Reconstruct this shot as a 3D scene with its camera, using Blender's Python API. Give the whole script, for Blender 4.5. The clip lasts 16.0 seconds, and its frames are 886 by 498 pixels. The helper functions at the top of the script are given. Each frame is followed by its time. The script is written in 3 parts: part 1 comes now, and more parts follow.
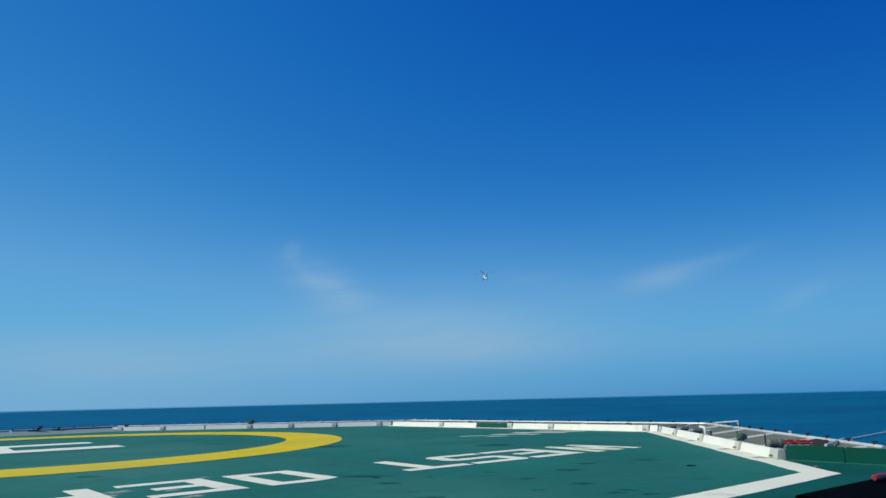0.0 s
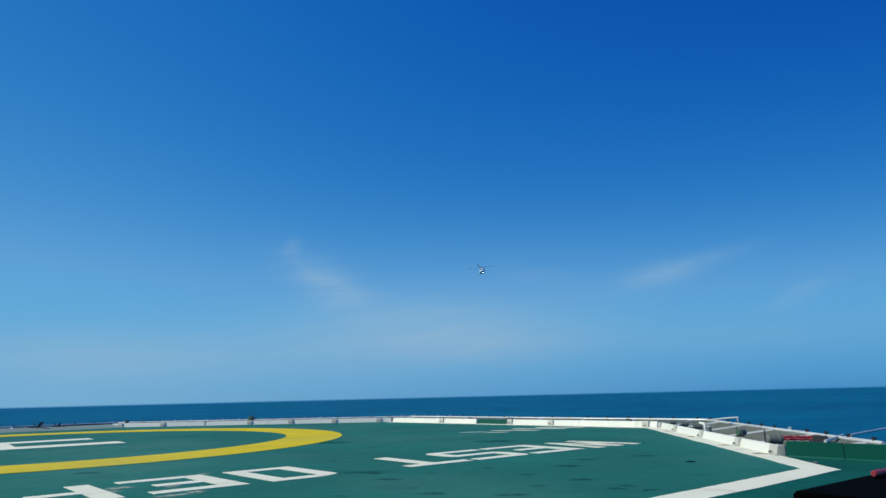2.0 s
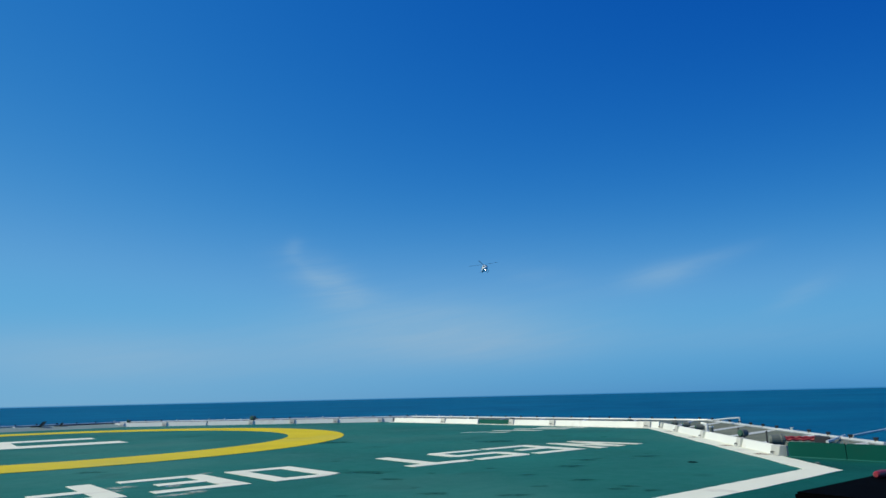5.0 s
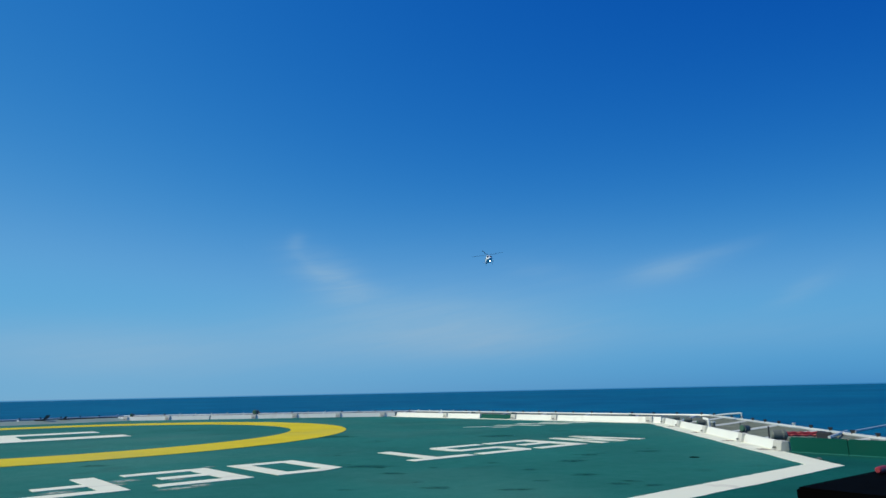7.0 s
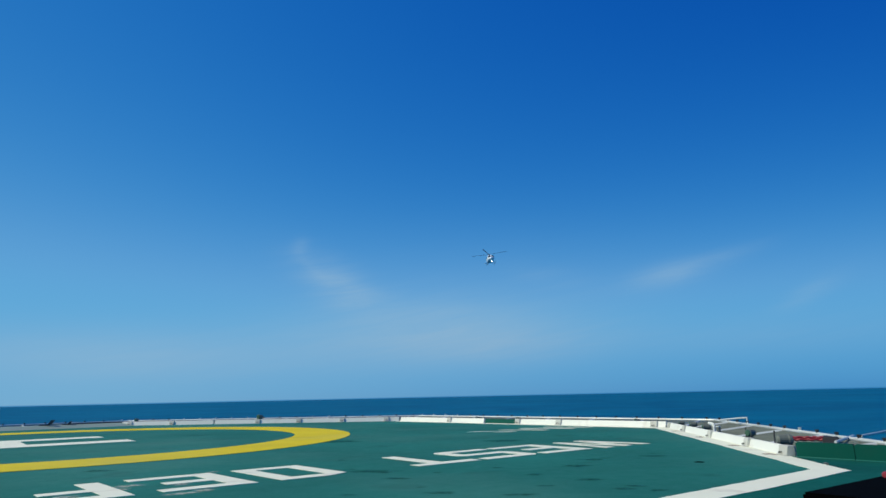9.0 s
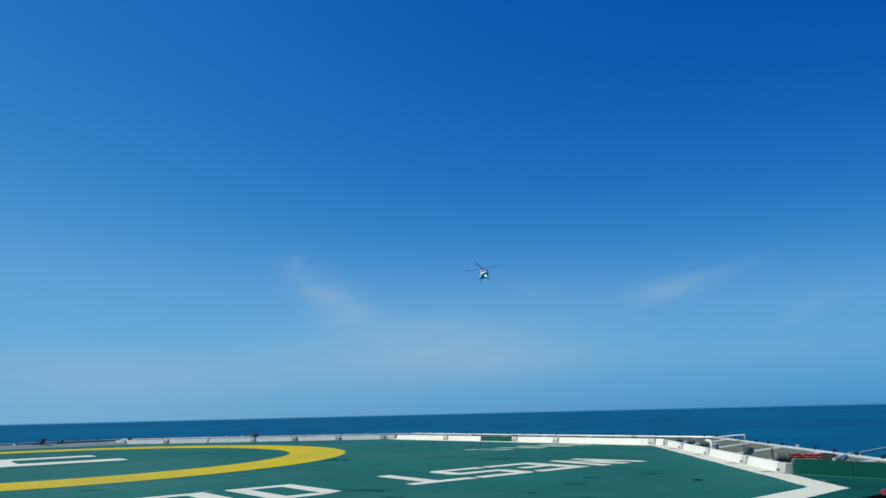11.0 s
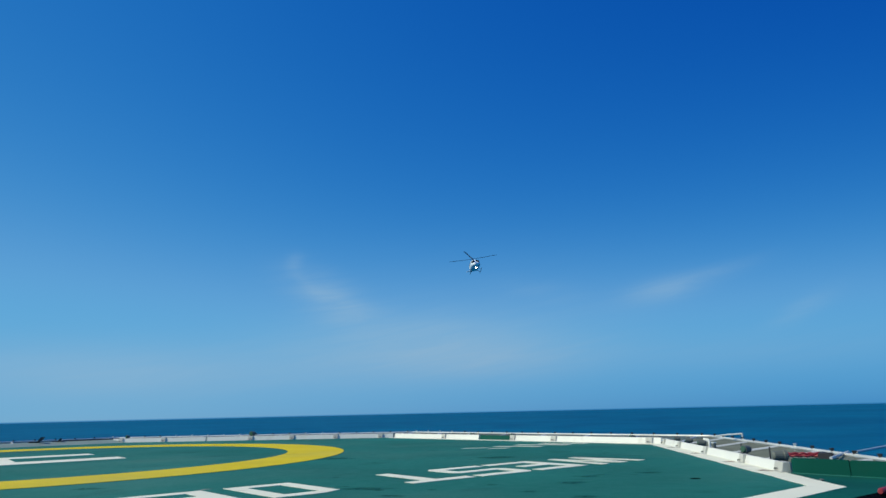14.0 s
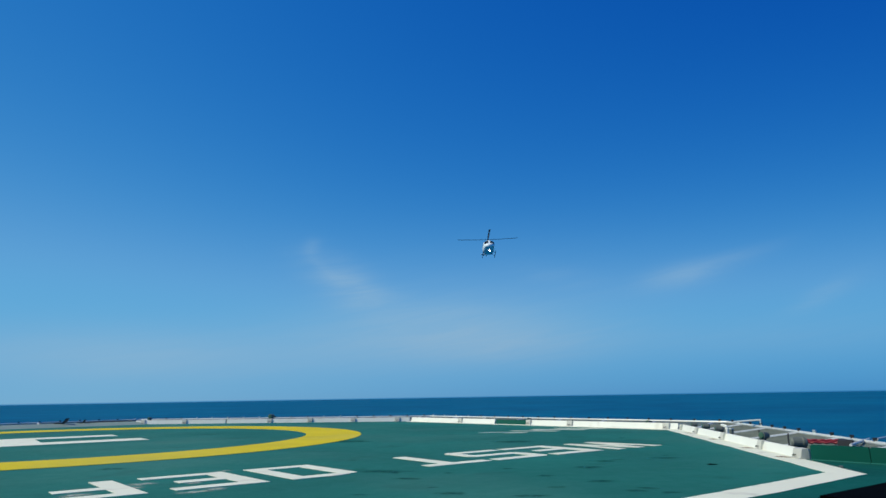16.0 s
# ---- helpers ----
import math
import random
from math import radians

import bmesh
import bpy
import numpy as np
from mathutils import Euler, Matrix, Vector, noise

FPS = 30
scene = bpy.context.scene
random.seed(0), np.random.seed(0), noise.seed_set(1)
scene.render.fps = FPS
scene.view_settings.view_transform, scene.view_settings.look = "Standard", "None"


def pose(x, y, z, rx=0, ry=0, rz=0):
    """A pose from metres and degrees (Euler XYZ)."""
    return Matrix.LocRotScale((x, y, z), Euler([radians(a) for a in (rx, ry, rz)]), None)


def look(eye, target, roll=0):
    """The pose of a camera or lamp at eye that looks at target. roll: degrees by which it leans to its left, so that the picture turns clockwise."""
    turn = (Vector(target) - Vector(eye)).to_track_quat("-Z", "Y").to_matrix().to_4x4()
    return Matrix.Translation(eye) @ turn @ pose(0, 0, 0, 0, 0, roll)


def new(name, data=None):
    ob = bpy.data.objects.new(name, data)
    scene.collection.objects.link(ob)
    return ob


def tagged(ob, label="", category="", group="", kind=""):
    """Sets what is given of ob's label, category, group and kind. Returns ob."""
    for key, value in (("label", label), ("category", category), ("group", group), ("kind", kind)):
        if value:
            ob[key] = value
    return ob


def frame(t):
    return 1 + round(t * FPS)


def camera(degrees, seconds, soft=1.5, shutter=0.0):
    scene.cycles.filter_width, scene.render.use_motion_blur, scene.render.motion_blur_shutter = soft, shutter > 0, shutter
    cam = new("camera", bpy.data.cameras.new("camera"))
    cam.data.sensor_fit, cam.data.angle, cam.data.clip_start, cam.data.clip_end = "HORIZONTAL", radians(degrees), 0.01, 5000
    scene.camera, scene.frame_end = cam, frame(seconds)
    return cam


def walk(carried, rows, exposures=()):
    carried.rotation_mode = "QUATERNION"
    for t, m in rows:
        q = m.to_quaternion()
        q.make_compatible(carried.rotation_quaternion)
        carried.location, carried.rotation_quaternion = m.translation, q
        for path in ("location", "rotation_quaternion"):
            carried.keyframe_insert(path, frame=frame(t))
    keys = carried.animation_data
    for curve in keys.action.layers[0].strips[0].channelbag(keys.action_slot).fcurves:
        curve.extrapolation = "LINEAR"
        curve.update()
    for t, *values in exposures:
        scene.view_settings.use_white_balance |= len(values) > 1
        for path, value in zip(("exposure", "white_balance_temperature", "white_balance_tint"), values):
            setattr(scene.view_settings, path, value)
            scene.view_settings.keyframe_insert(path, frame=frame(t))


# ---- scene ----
cam = camera(69.55, 16.0, soft=1.5, shutter=0.05)
EYE = (0.0, 0.0, 0.8)
TURNS = [
    (0.0, 103.32, 1.36, -0.04), (0.5, 103.18, 1.24, -0.17), (1.0, 103.31, 1.26, 0.3), (1.5, 103.01, 1.31, -0.03),
    (2.0, 103.0, 1.37, -0.03), (2.5, 102.92, 1.33, -0.11), (3.0, 103.02, 1.29, 0.36), (3.5, 103.29, 1.28, -0.03),
    (4.0, 103.15, 1.31, -0.12), (4.2, 103.12, 1.32, -0.09), (6.3, 102.75, 1.23, 0.28), (6.5, 102.7, 1.2, 0.24),
    (7.0, 102.56, 1.18, 0.29), (7.5, 102.63, 1.14, 0.4), (8.0, 102.91, 1.12, 0.7), (8.2, 102.93, 1.18, 0.69),
    (10.3, 103.48, 1.21, 0.61), (10.5, 104.05, 1.25, 0.68), (11.0, 104.44, 1.33, 0.32), (11.5, 104.34, 1.31, 0.09),
    (12.0, 104.5, 1.31, 0.13), (12.5, 104.84, 1.29, 0.32), (13.0, 104.86, 1.31, 0.21), (13.5, 104.57, 1.4, 0.03),
    (14.0, 104.32, 1.28, 0.16), (14.5, 104.15, 1.23, 0.16), (15.0, 103.84, 1.13, 0.46), (15.5, 103.36, 0.98, 0.96),
    (16.0, 103.02, 0.93, 1.59)]
walk(cam, [(t, pose(*EYE, a, b, c)) for t, a, b, c in TURNS])

# ---- sun, sky ----
SUN_TO = Vector((-0.98, -0.14, 0.98)).normalized()
sun_data = bpy.data.lights.new("sun", "SUN")
sun_data.energy, sun_data.angle, sun_data.color = 3.75, radians(0.5), (1.0, 0.9, 0.66)
sun = new("sun", sun_data)
sun.matrix_world = look((-40, -20, 60), Vector((-40, -20, 60)) - SUN_TO)


def math_node(tree, op, a, b=None, c=None, clamp=False):
    n = tree.nodes.new("ShaderNodeMath")
    n.operation, n.use_clamp = op, clamp
    for i, value in enumerate((a, b, c)):
        if value is None:
            continue
        if isinstance(value, (int, float)):
            n.inputs[i].default_value = value
        else:
            tree.links.new(value, n.inputs[i])
    return n.outputs[0]


def mix_colour(tree, factor, a, b, blend="MIX"):
    n = tree.nodes.new("ShaderNodeMix")
    n.data_type, n.blend_type = "RGBA", blend
    for socket, value in ((n.inputs[0], factor), (n.inputs[6], a), (n.inputs[7], b)):
        if isinstance(value, (int, float)):
            socket.default_value = value
        elif isinstance(value, tuple):
            socket.default_value = (*value, 1.0)
        else:
            tree.links.new(value, socket)
    return n.outputs[2]


def build_sky():
    """Clear blue sky with a pale haze at the horizon and a few thin cirrus wisps."""
    world = bpy.data.worlds.new("sky")
    scene.world = world
    world.use_nodes = True
    tree = world.node_tree
    tree.nodes.clear()
    sky = tree.nodes.new("ShaderNodeTexSky")
    sky.sky_type, sky.sun_disc = "NISHITA", False
    sky.sun_elevation = math.asin(SUN_TO.z)
    sky.sun_rotation = math.atan2(SUN_TO.x, SUN_TO.y) % (2 * math.pi)
    sky.altitude, sky.air_density, sky.dust_density, sky.ozone_density = 30, 1.0, 0.6, 2.0
    coord = tree.nodes.new("ShaderNodeTexCoord")
    parts = tree.nodes.new("ShaderNodeSeparateXYZ")
    tree.links.new(coord.outputs["Generated"], parts.inputs[0])
    x, y, z = parts.outputs
    azimuth = math_node(tree, "MULTIPLY", math_node(tree, "ARCTAN2", x, y), 57.2958)
    height = math_node(tree, "MULTIPLY", math_node(tree, "ARCSINE", z), 57.2958)
    # air towards the sun's bearing scatters more light
    apart = math_node(tree, "COSINE", math_node(tree, "SUBTRACT", math_node(tree, "ARCTAN2", x, y), math.atan2(SUN_TO.x, SUN_TO.y)))
    # a deep marine blue: the sky's own brightness, with more contrast, sets how far it goes from deep blue to pale
    split, joined = tree.nodes.new("ShaderNodeSeparateColor"), tree.nodes.new("ShaderNodeCombineColor")
    tree.links.new(sky.outputs[0], split.inputs[0])
    level = math_node(tree, "POWER", math_node(tree, "MULTIPLY", split.outputs[1], SKY_STRENGTH), SKY_CONTRAST)
    level = math_node(tree, "MULTIPLY", level, math_node(tree, "MULTIPLY_ADD", apart, 0.12 * SKY_GAIN, SKY_GAIN))
    # lens vignetting put into the sky's colour: brightest ahead, darker to both hands
    aside = math_node(tree, "MINIMUM", math_node(tree, "MULTIPLY", azimuth, azimuth), 1700.0)
    level = math_node(tree, "MULTIPLY", level, math_node(tree, "MULTIPLY_ADD", aside, -0.000145, 1.08))
    level = math_node(tree, "SMOOTH_MIN", level, 0.395, 0.2)
    for i, (gain, power) in enumerate(((0.067, 2.6), (0.284, 1.0), (0.62, 0.35))):
        channel = math_node(tree, "POWER", math_node(tree, "DIVIDE", level, 0.284), power)
        channel = math_node(tree, "MULTIPLY", channel, gain / SKY_STRENGTH)
        if i == 0:
            channel = math_node(tree, "SMOOTH_MIN", channel, 1.12, 0.5)
        tree.links.new(channel, joined.inputs[i])
    # fibrous texture of the wisps, drawn out along the wind
    stretched = tree.nodes.new("ShaderNodeCombineXYZ")
    tree.links.new(math_node(tree, "MULTIPLY_ADD", height, -0.35, math_node(tree, "MULTIPLY", azimuth, 0.11)), stretched.inputs[0])
    tree.links.new(math_node(tree, "MULTIPLY_ADD", azimuth, -0.05, math_node(tree, "MULTIPLY", height, 0.55)), stretched.inputs[1])
    fibre = tree.nodes.new("ShaderNodeTexNoise")
    fibre.inputs["Scale"].default_value, fibre.inputs["Detail"].default_value, fibre.inputs["Roughness"].default_value = 1.6, 6.0, 0.6
    fibre.inputs["Distortion"].default_value = 0.6
    tree.links.new(stretched.outputs[0], fibre.inputs["Vector"])
    grain = math_node(tree, "MULTIPLY_ADD", fibre.outputs[0], 1.9, -0.35, clamp=True)
    total = None
    # azimuth, height, half length, half width, slant, density, fibrous share
    for az, el, long, wide, slant, dense, share in CLOUDS:
        c, s = math.cos(radians(slant)), math.sin(radians(slant))
        da, de = math_node(tree, "SUBTRACT", azimuth, az), math_node(tree, "SUBTRACT", height, el)
        p = math_node(tree, "DIVIDE", math_node(tree, "MULTIPLY_ADD", da, c, math_node(tree, "MULTIPLY", de, s)), long)
        q = math_node(tree, "DIVIDE", math_node(tree, "MULTIPLY_ADD", de, c, math_node(tree, "MULTIPLY", da, -s)), wide)
        r2 = math_node(tree, "ADD", math_node(tree, "MULTIPLY", p, p), math_node(tree, "MULTIPLY", q, q))
        soft = math_node(tree, "POWER", 2.718, math_node(tree, "MULTIPLY", r2, -1.0))
        body = math_node(tree, "MULTIPLY_ADD", grain, share, 1.0 - share)
        one = math_node(tree, "MULTIPLY", math_node(tree, "MULTIPLY", soft, body), dense)
        total = one if total is None else math_node(tree, "ADD", total, one, clamp=True)
    veil = mix_colour(tree, total, joined.outputs[0], CLOUD_COLOUR)
    # sea haze low over the horizon
    low = math_node(tree, "POWER", 2.718, math_node(tree, "MULTIPLY", math_node(tree, "MAXIMUM", height, 0.0), -1.0 / HAZE_HEIGHT))
    haze = mix_colour(tree, math_node(tree, "MULTIPLY_ADD", apart, 1.0, 0.62, clamp=True), HAZE_AWAY, HAZE_SUNWARD)
    hazy = mix_colour(tree, math_node(tree, "MULTIPLY", low, HAZE_SHARE), veil, haze)
    # the last of the sea, past the sheet's end, fades into the haze
    under = math_node(tree, "MULTIPLY", height, -8.0, clamp=True)
    hazy = mix_colour(tree, under, hazy, FAR_SEA)
    back = tree.nodes.new("ShaderNodeBackground")
    back.inputs["Strength"].default_value = SKY_STRENGTH
    tree.links.new(hazy, back.inputs["Color"])
    out = tree.nodes.new("ShaderNodeOutputWorld")
    tree.links.new(back.outputs[0], out.inputs["Surface"])


SKY_STRENGTH, SKY_GAIN, SKY_CONTRAST = 0.10, 1.27, 1.42
FAR_SEA = (0.25, 1.7, 3.9)
CLOUD_COLOUR, HAZE_AWAY, HAZE_SUNWARD = (2.95, 4.75, 6.45), (0.62, 2.65, 5.4), (1.85, 4.15, 6.25)
HAZE_HEIGHT, HAZE_SHARE = 3.2, 0.88
CLOUDS = [(-10.2, 10.0, 3.9, 1.7, -28, 0.52, 0.9), (-12.2, 11.2, 1.8, 0.5, -40, 0.12, 0.6), (-8.6, 9.6, 2.4, 0.6, -14, 0.14, 0.6), (-13.3, 13.1, 0.8, 0.7, 40, 0.2, 0.5), (19.4, 9.7, 3.2, 0.95, 9, 0.46, 0.6), (23.5, 10.6, 3.4, 0.7, 12, 0.18, 0.8),
          (29.7, 7.3, 2.4, 0.7, 24, 0.26, 0.8), (-2.0, 4.9, 12.5, 2.9, 1, 0.74, 0.35), (6.0, 4.2, 9.0, 1.9, 0, 0.3, 0.5), (-3.0, 7.6, 7.0, 1.5, -4, 0.14, 0.8),
          (-27.0, 3.3, 15.0, 2.4, 0, 0.68, 0.25), (26.0, 4.0, 14.0, 1.7, 0, 0.24, 0.4), (9.5, 10.0, 4.0, 1.0, -12, 0.1, 0.9), (3.0, 9.0, 15.0, 5.0, 0, 0.07, 0.4)]
build_sky()


# ---- materials ----
def material(name, colour, rough=0.6, metal=0.0, vary=0.12, grain=9.0, broad=0.7, stain=None, stain_amount=0.35, stain_scale=0.5,
             bump=0.1, bump_scale=60.0, local=False, random_tone=0.0, spec=0.5, dust=None):
    """A painted, metal or rubber surface with broad patches, fine grain, stains and relief."""
    m = bpy.data.materials.new(name)
    m.use_nodes = True
    tree = m.node_tree
    bsdf = tree.nodes["Principled BSDF"]
    bsdf.inputs["Metallic"].default_value = metal
    bsdf.inputs["Specular IOR Level"].default_value = spec
    if local:
        place = tree.nodes.new("ShaderNodeTexCoord").outputs["Object"]
    else:
        place = tree.nodes.new("ShaderNodeNewGeometry").outputs["Position"]

    def noise_at(scale, detail=4.0):
        n = tree.nodes.new("ShaderNodeTexNoise")
        n.inputs["Scale"].default_value, n.inputs["Detail"].default_value = scale, detail
        tree.links.new(place, n.inputs["Vector"])
        return n.outputs[0]
    dark = tuple(c * (1 - vary) for c in colour)
    light = tuple(min(1.0, c * (1 + vary)) for c in colour)
    base = mix_colour(tree, math_node(tree, "MULTIPLY_ADD", noise_at(broad, 3.0), 2.2, -0.6, clamp=True), dark, light)
    base = mix_colour(tree, math_node(tree, "MULTIPLY", noise_at(grain, 6.0), 0.35), base, dark)
    if stain:
        spots = math_node(tree, "MULTIPLY_ADD", noise_at(stain_scale, 8.0), 6.0, -3.5, clamp=True)
        base = mix_colour(tree, math_node(tree, "MULTIPLY", spots, stain_amount), base, stain)
    if dust:
        worn = math_node(tree, "MULTIPLY_ADD", noise_at(0.28, 5.0), 4.0, -1.9, clamp=True)
        base = mix_colour(tree, math_node(tree, "MULTIPLY", worn, 0.75), base, dust)
    if random_tone:
        info = tree.nodes.new("ShaderNodeObjectInfo")
        base = mix_colour(tree, math_node(tree, "MULTIPLY", info.outputs["Random"], random_tone), base, tuple(c * 0.6 for c in colour))
    tree.links.new(base, bsdf.inputs["Base Color"])
    tree.links.new(math_node(tree, "MULTIPLY_ADD", noise_at(grain * 0.4), 0.25, rough - 0.12, clamp=True), bsdf.inputs["Roughness"])
    if bump:
        b = tree.nodes.new("ShaderNodeBump")
        b.inputs["Strength"].default_value, b.inputs["Distance"].default_value = bump, 0.01
        tree.links.new(noise_at(bump_scale, 3.0), b.inputs["Height"])
        tree.links.new(b.outputs[0], bsdf.inputs["Normal"])
    return m


def glowing(name, colour, strength):
    m = bpy.data.materials.new(name)
    m.use_nodes = True
    bsdf = m.node_tree.nodes["Principled BSDF"]
    bsdf.inputs["Base Color"].default_value = (0.9, 0.9, 0.9, 1)
    bsdf.inputs["Emission Color"].default_value = (*colour, 1)
    bsdf.inputs["Emission Strength"].default_value = strength
    return m


def sea_material():
    m = bpy.data.materials.new("sea_water")
    m.use_nodes = True
    tree = m.node_tree
    bsdf = tree.nodes["Principled BSDF"]
    place = tree.nodes.new("ShaderNodeNewGeometry").outputs["Position"]

    def waves(scale, detail):
        n = tree.nodes.new("ShaderNodeTexNoise")
        n.inputs["Scale"].default_value, n.inputs["Detail"].default_value = scale, detail
        tree.links.new(place, n.inputs["Vector"])
        return n.outputs[0]
    drift = math_node(tree, "MULTIPLY_ADD", math_node(tree, "ADD", waves(0.004, 5.0), waves(0.03, 6.0)), 2.2, -1.7, clamp=True)
    tree.links.new(mix_colour(tree, drift, SEA_DARK, SEA_LIGHT), bsdf.inputs["Base Color"])
    bsdf.inputs["Roughness"].default_value = 0.5
    bsdf.inputs["Specular IOR Level"].default_value = 0.01
    b = tree.nodes.new("ShaderNodeBump")
    b.inputs["Strength"].default_value, b.inputs["Distance"].default_value = 0.7, 0.6
    tree.links.new(math_node(tree, "ADD", waves(0.25, 6.0), waves(0.04, 4.0)), b.inputs["Height"])
    tree.links.new(b.outputs[0], bsdf.inputs["Normal"])
    return m


SEA_DARK, SEA_LIGHT = (0.0006, 0.079, 0.186), (0.0015, 0.121, 0.242)
GREEN = (0.015, 0.147, 0.122)
deck_green = material("deck_green", GREEN, 0.72, vary=0.24, grain=14.0, broad=0.33, stain=(0.003, 0.06, 0.052), stain_amount=0.6, stain_scale=1.1, dust=(0.055, 0.185, 0.155), bump=0.35, bump_scale=90.0, spec=0.12)
landing_green = material("landing_green", (0.003, 0.090, 0.071), 0.7, vary=0.25, grain=14.0, broad=0.8, stain=(0.002, 0.045, 0.036), stain_amount=0.6, stain_scale=1.6, bump=0.35, bump_scale=90.0, spec=0.12)
wall_green = material("wall_green", (0.001, 0.078, 0.058), 0.6, vary=0.12, stain=(0.03, 0.06, 0.04), stain_amount=0.25, stain_scale=3.0, spec=0.1)
mark_white = material("mark_white", (0.76, 0.79, 0.65), 0.65, vary=0.05, grain=20.0, stain=(0.46, 0.43, 0.36), stain_amount=0.65, stain_scale=2.3, bump=0.3, bump_scale=90.0, spec=0.3)
mark_yellow = material("mark_yellow", (0.62, 0.51, 0.02), 0.72, dust=(0.46, 0.42, 0.09), vary=0.08, grain=20.0, stain=(0.30, 0.22, 0.03), stain_amount=0.7, stain_scale=0.8, bump=0.3, bump_scale=90.0, spec=0.07)


def stain_material(name, colour, cover, patch):
    """A stain that thins out towards its rim and breaks up into flecks; the deck shows through."""
    m = material(name, colour, 0.75, vary=0.25, grain=20.0, spec=0.1, bump=0)
    tree = m.node_tree
    rim = tree.nodes.new("ShaderNodeAttribute")
    rim.attribute_name = "cover"
    flecks = tree.nodes.new("ShaderNodeTexNoise")
    flecks.inputs["Scale"].default_value, flecks.inputs["Detail"].default_value = patch, 6.0
    tree.links.new(tree.nodes.new("ShaderNodeNewGeometry").outputs["Position"], flecks.inputs["Vector"])
    broken = math_node(tree, "MULTIPLY_ADD", flecks.outputs[0], 2.4, -0.55, clamp=True)
    tree.links.new(math_node(tree, "MULTIPLY", math_node(tree, "MULTIPLY", rim.outputs["Fac"], broken), cover, clamp=True), tree.nodes["Principled BSDF"].inputs["Alpha"])
    return m


smudge_green = stain_material("smudge_green", (0.003, 0.065, 0.054), 0.62, 14.0)
smear_paint = stain_material("smear_paint", (0.50, 0.56, 0.50), 0.75, 16.0)
rust_stain = stain_material("rust_stain", (0.30, 0.19, 0.10), 0.9, 18.0)
kerb_white = material("kerb_white", (0.73, 0.76, 0.715), 0.55, vary=0.06, stain=(0.36, 0.3, 0.22), stain_amount=0.4, stain_scale=2.2, random_tone=0.12)
worn_grey = material("worn_grey", (0.52, 0.54, 0.50), 0.7, vary=0.2, stain=(0.25, 0.18, 0.11), stain_amount=0.5, stain_scale=6.0, random_tone=0.35)
galvanised = material("galvanised", (0.60, 0.645, 0.63), 0.5, 0.2, vary=0.2, stain=(0.25, 0.2, 0.15), stain_amount=0.3, stain_scale=4.0)
net_grey = material("net_grey", (0.15, 0.178, 0.152), 0.8, vary=0.2, broad=2.0)
dark_steel = material("dark_steel", (0.035, 0.037, 0.04), 0.55, vary=0.2)
# base colour close to zero: shade is included in it
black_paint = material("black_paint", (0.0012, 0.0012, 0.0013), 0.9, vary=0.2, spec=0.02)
lamp_grey = material("lamp_grey", (0.11, 0.132, 0.118), 0.6, vary=0.2)
edge_grey = material("edge_grey", (0.20, 0.275, 0.25), 0.6, vary=0.12)
red_paint = material("red_paint", (0.27, 0.028, 0.038), 0.5, vary=0.15)
lamp_glass = material("lamp_glass", (0.05, 0.12, 0.08), 0.15, vary=0.1, bump=0)
heli_white = material("heli_white", (0.78, 0.90, 0.96), 0.3, vary=0.04, local=True, bump=0)
heli_blue = material("heli_blue", (0.02, 0.045, 0.12), 0.3, vary=0.08, local=True, bump=0)
heli_glass = material("heli_glass", (0.006, 0.009, 0.013), 0.25, vary=0.05, local=True, bump=0, spec=0.15)
rotor_grey = material("rotor_grey", (0.03, 0.06, 0.105), 0.6, vary=0.1, local=True, bump=0, spec=0.1)
heli_dark = material("heli_dark", (0.009, 0.01, 0.014), 0.45, vary=0.1, local=True, bump=0)
landing_glow = glowing("landing_glow", (1.0, 0.98, 0.95), 20.0)


# ---- mesh helpers ----
def part(name, bm, mat, parent=None, label="", smooth=False):
    bmesh.ops.recalc_face_normals(bm, faces=bm.faces)
    data = bpy.data.meshes.new(name)
    bm.to_mesh(data)
    bm.free()
    if smooth:
        data.shade_smooth()
    data.materials.append(mat)
    ob = new(name, data)
    ob.parent = parent
    return tagged(ob, label)


def share(ob, m, parent):
    """Another object on the same mesh, at pose m."""
    o = new(ob.name.split(".")[0], ob.data)
    o.parent, o.matrix_basis = parent, m
    if "label" in ob:
        o["label"] = ob["label"]
    return o


def prism(bm, points, z0, z1):
    lower = [bm.verts.new((x, y, z0)) for x, y in points]
    upper = [bm.verts.new((x, y, z1)) for x, y in points]
    n = len(points)
    bm.faces.new(upper)
    bm.faces.new(lower[::-1])
    for i in range(n):
        bm.faces.new((lower[i], lower[(i + 1) % n], upper[(i + 1) % n], upper[i]))


def box(bm, x0, x1, y0, y1, z0, z1):
    prism(bm, [(x0, y0), (x1, y0), (x1, y1), (x0, y1)], z0, z1)


def loft(bm, rings, closed=True):
    rows = [[bm.verts.new(p) for p in ring] for ring in rings]
    n = len(rows[0])
    for a, b in zip(rows, rows[1:]):
        for i in range(n if closed else n - 1):
            bm.faces.new((a[i], a[(i + 1) % n], b[(i + 1) % n], b[i]))
    if closed:
        bm.faces.new(rows[0][::-1])
        bm.faces.new(rows[-1])


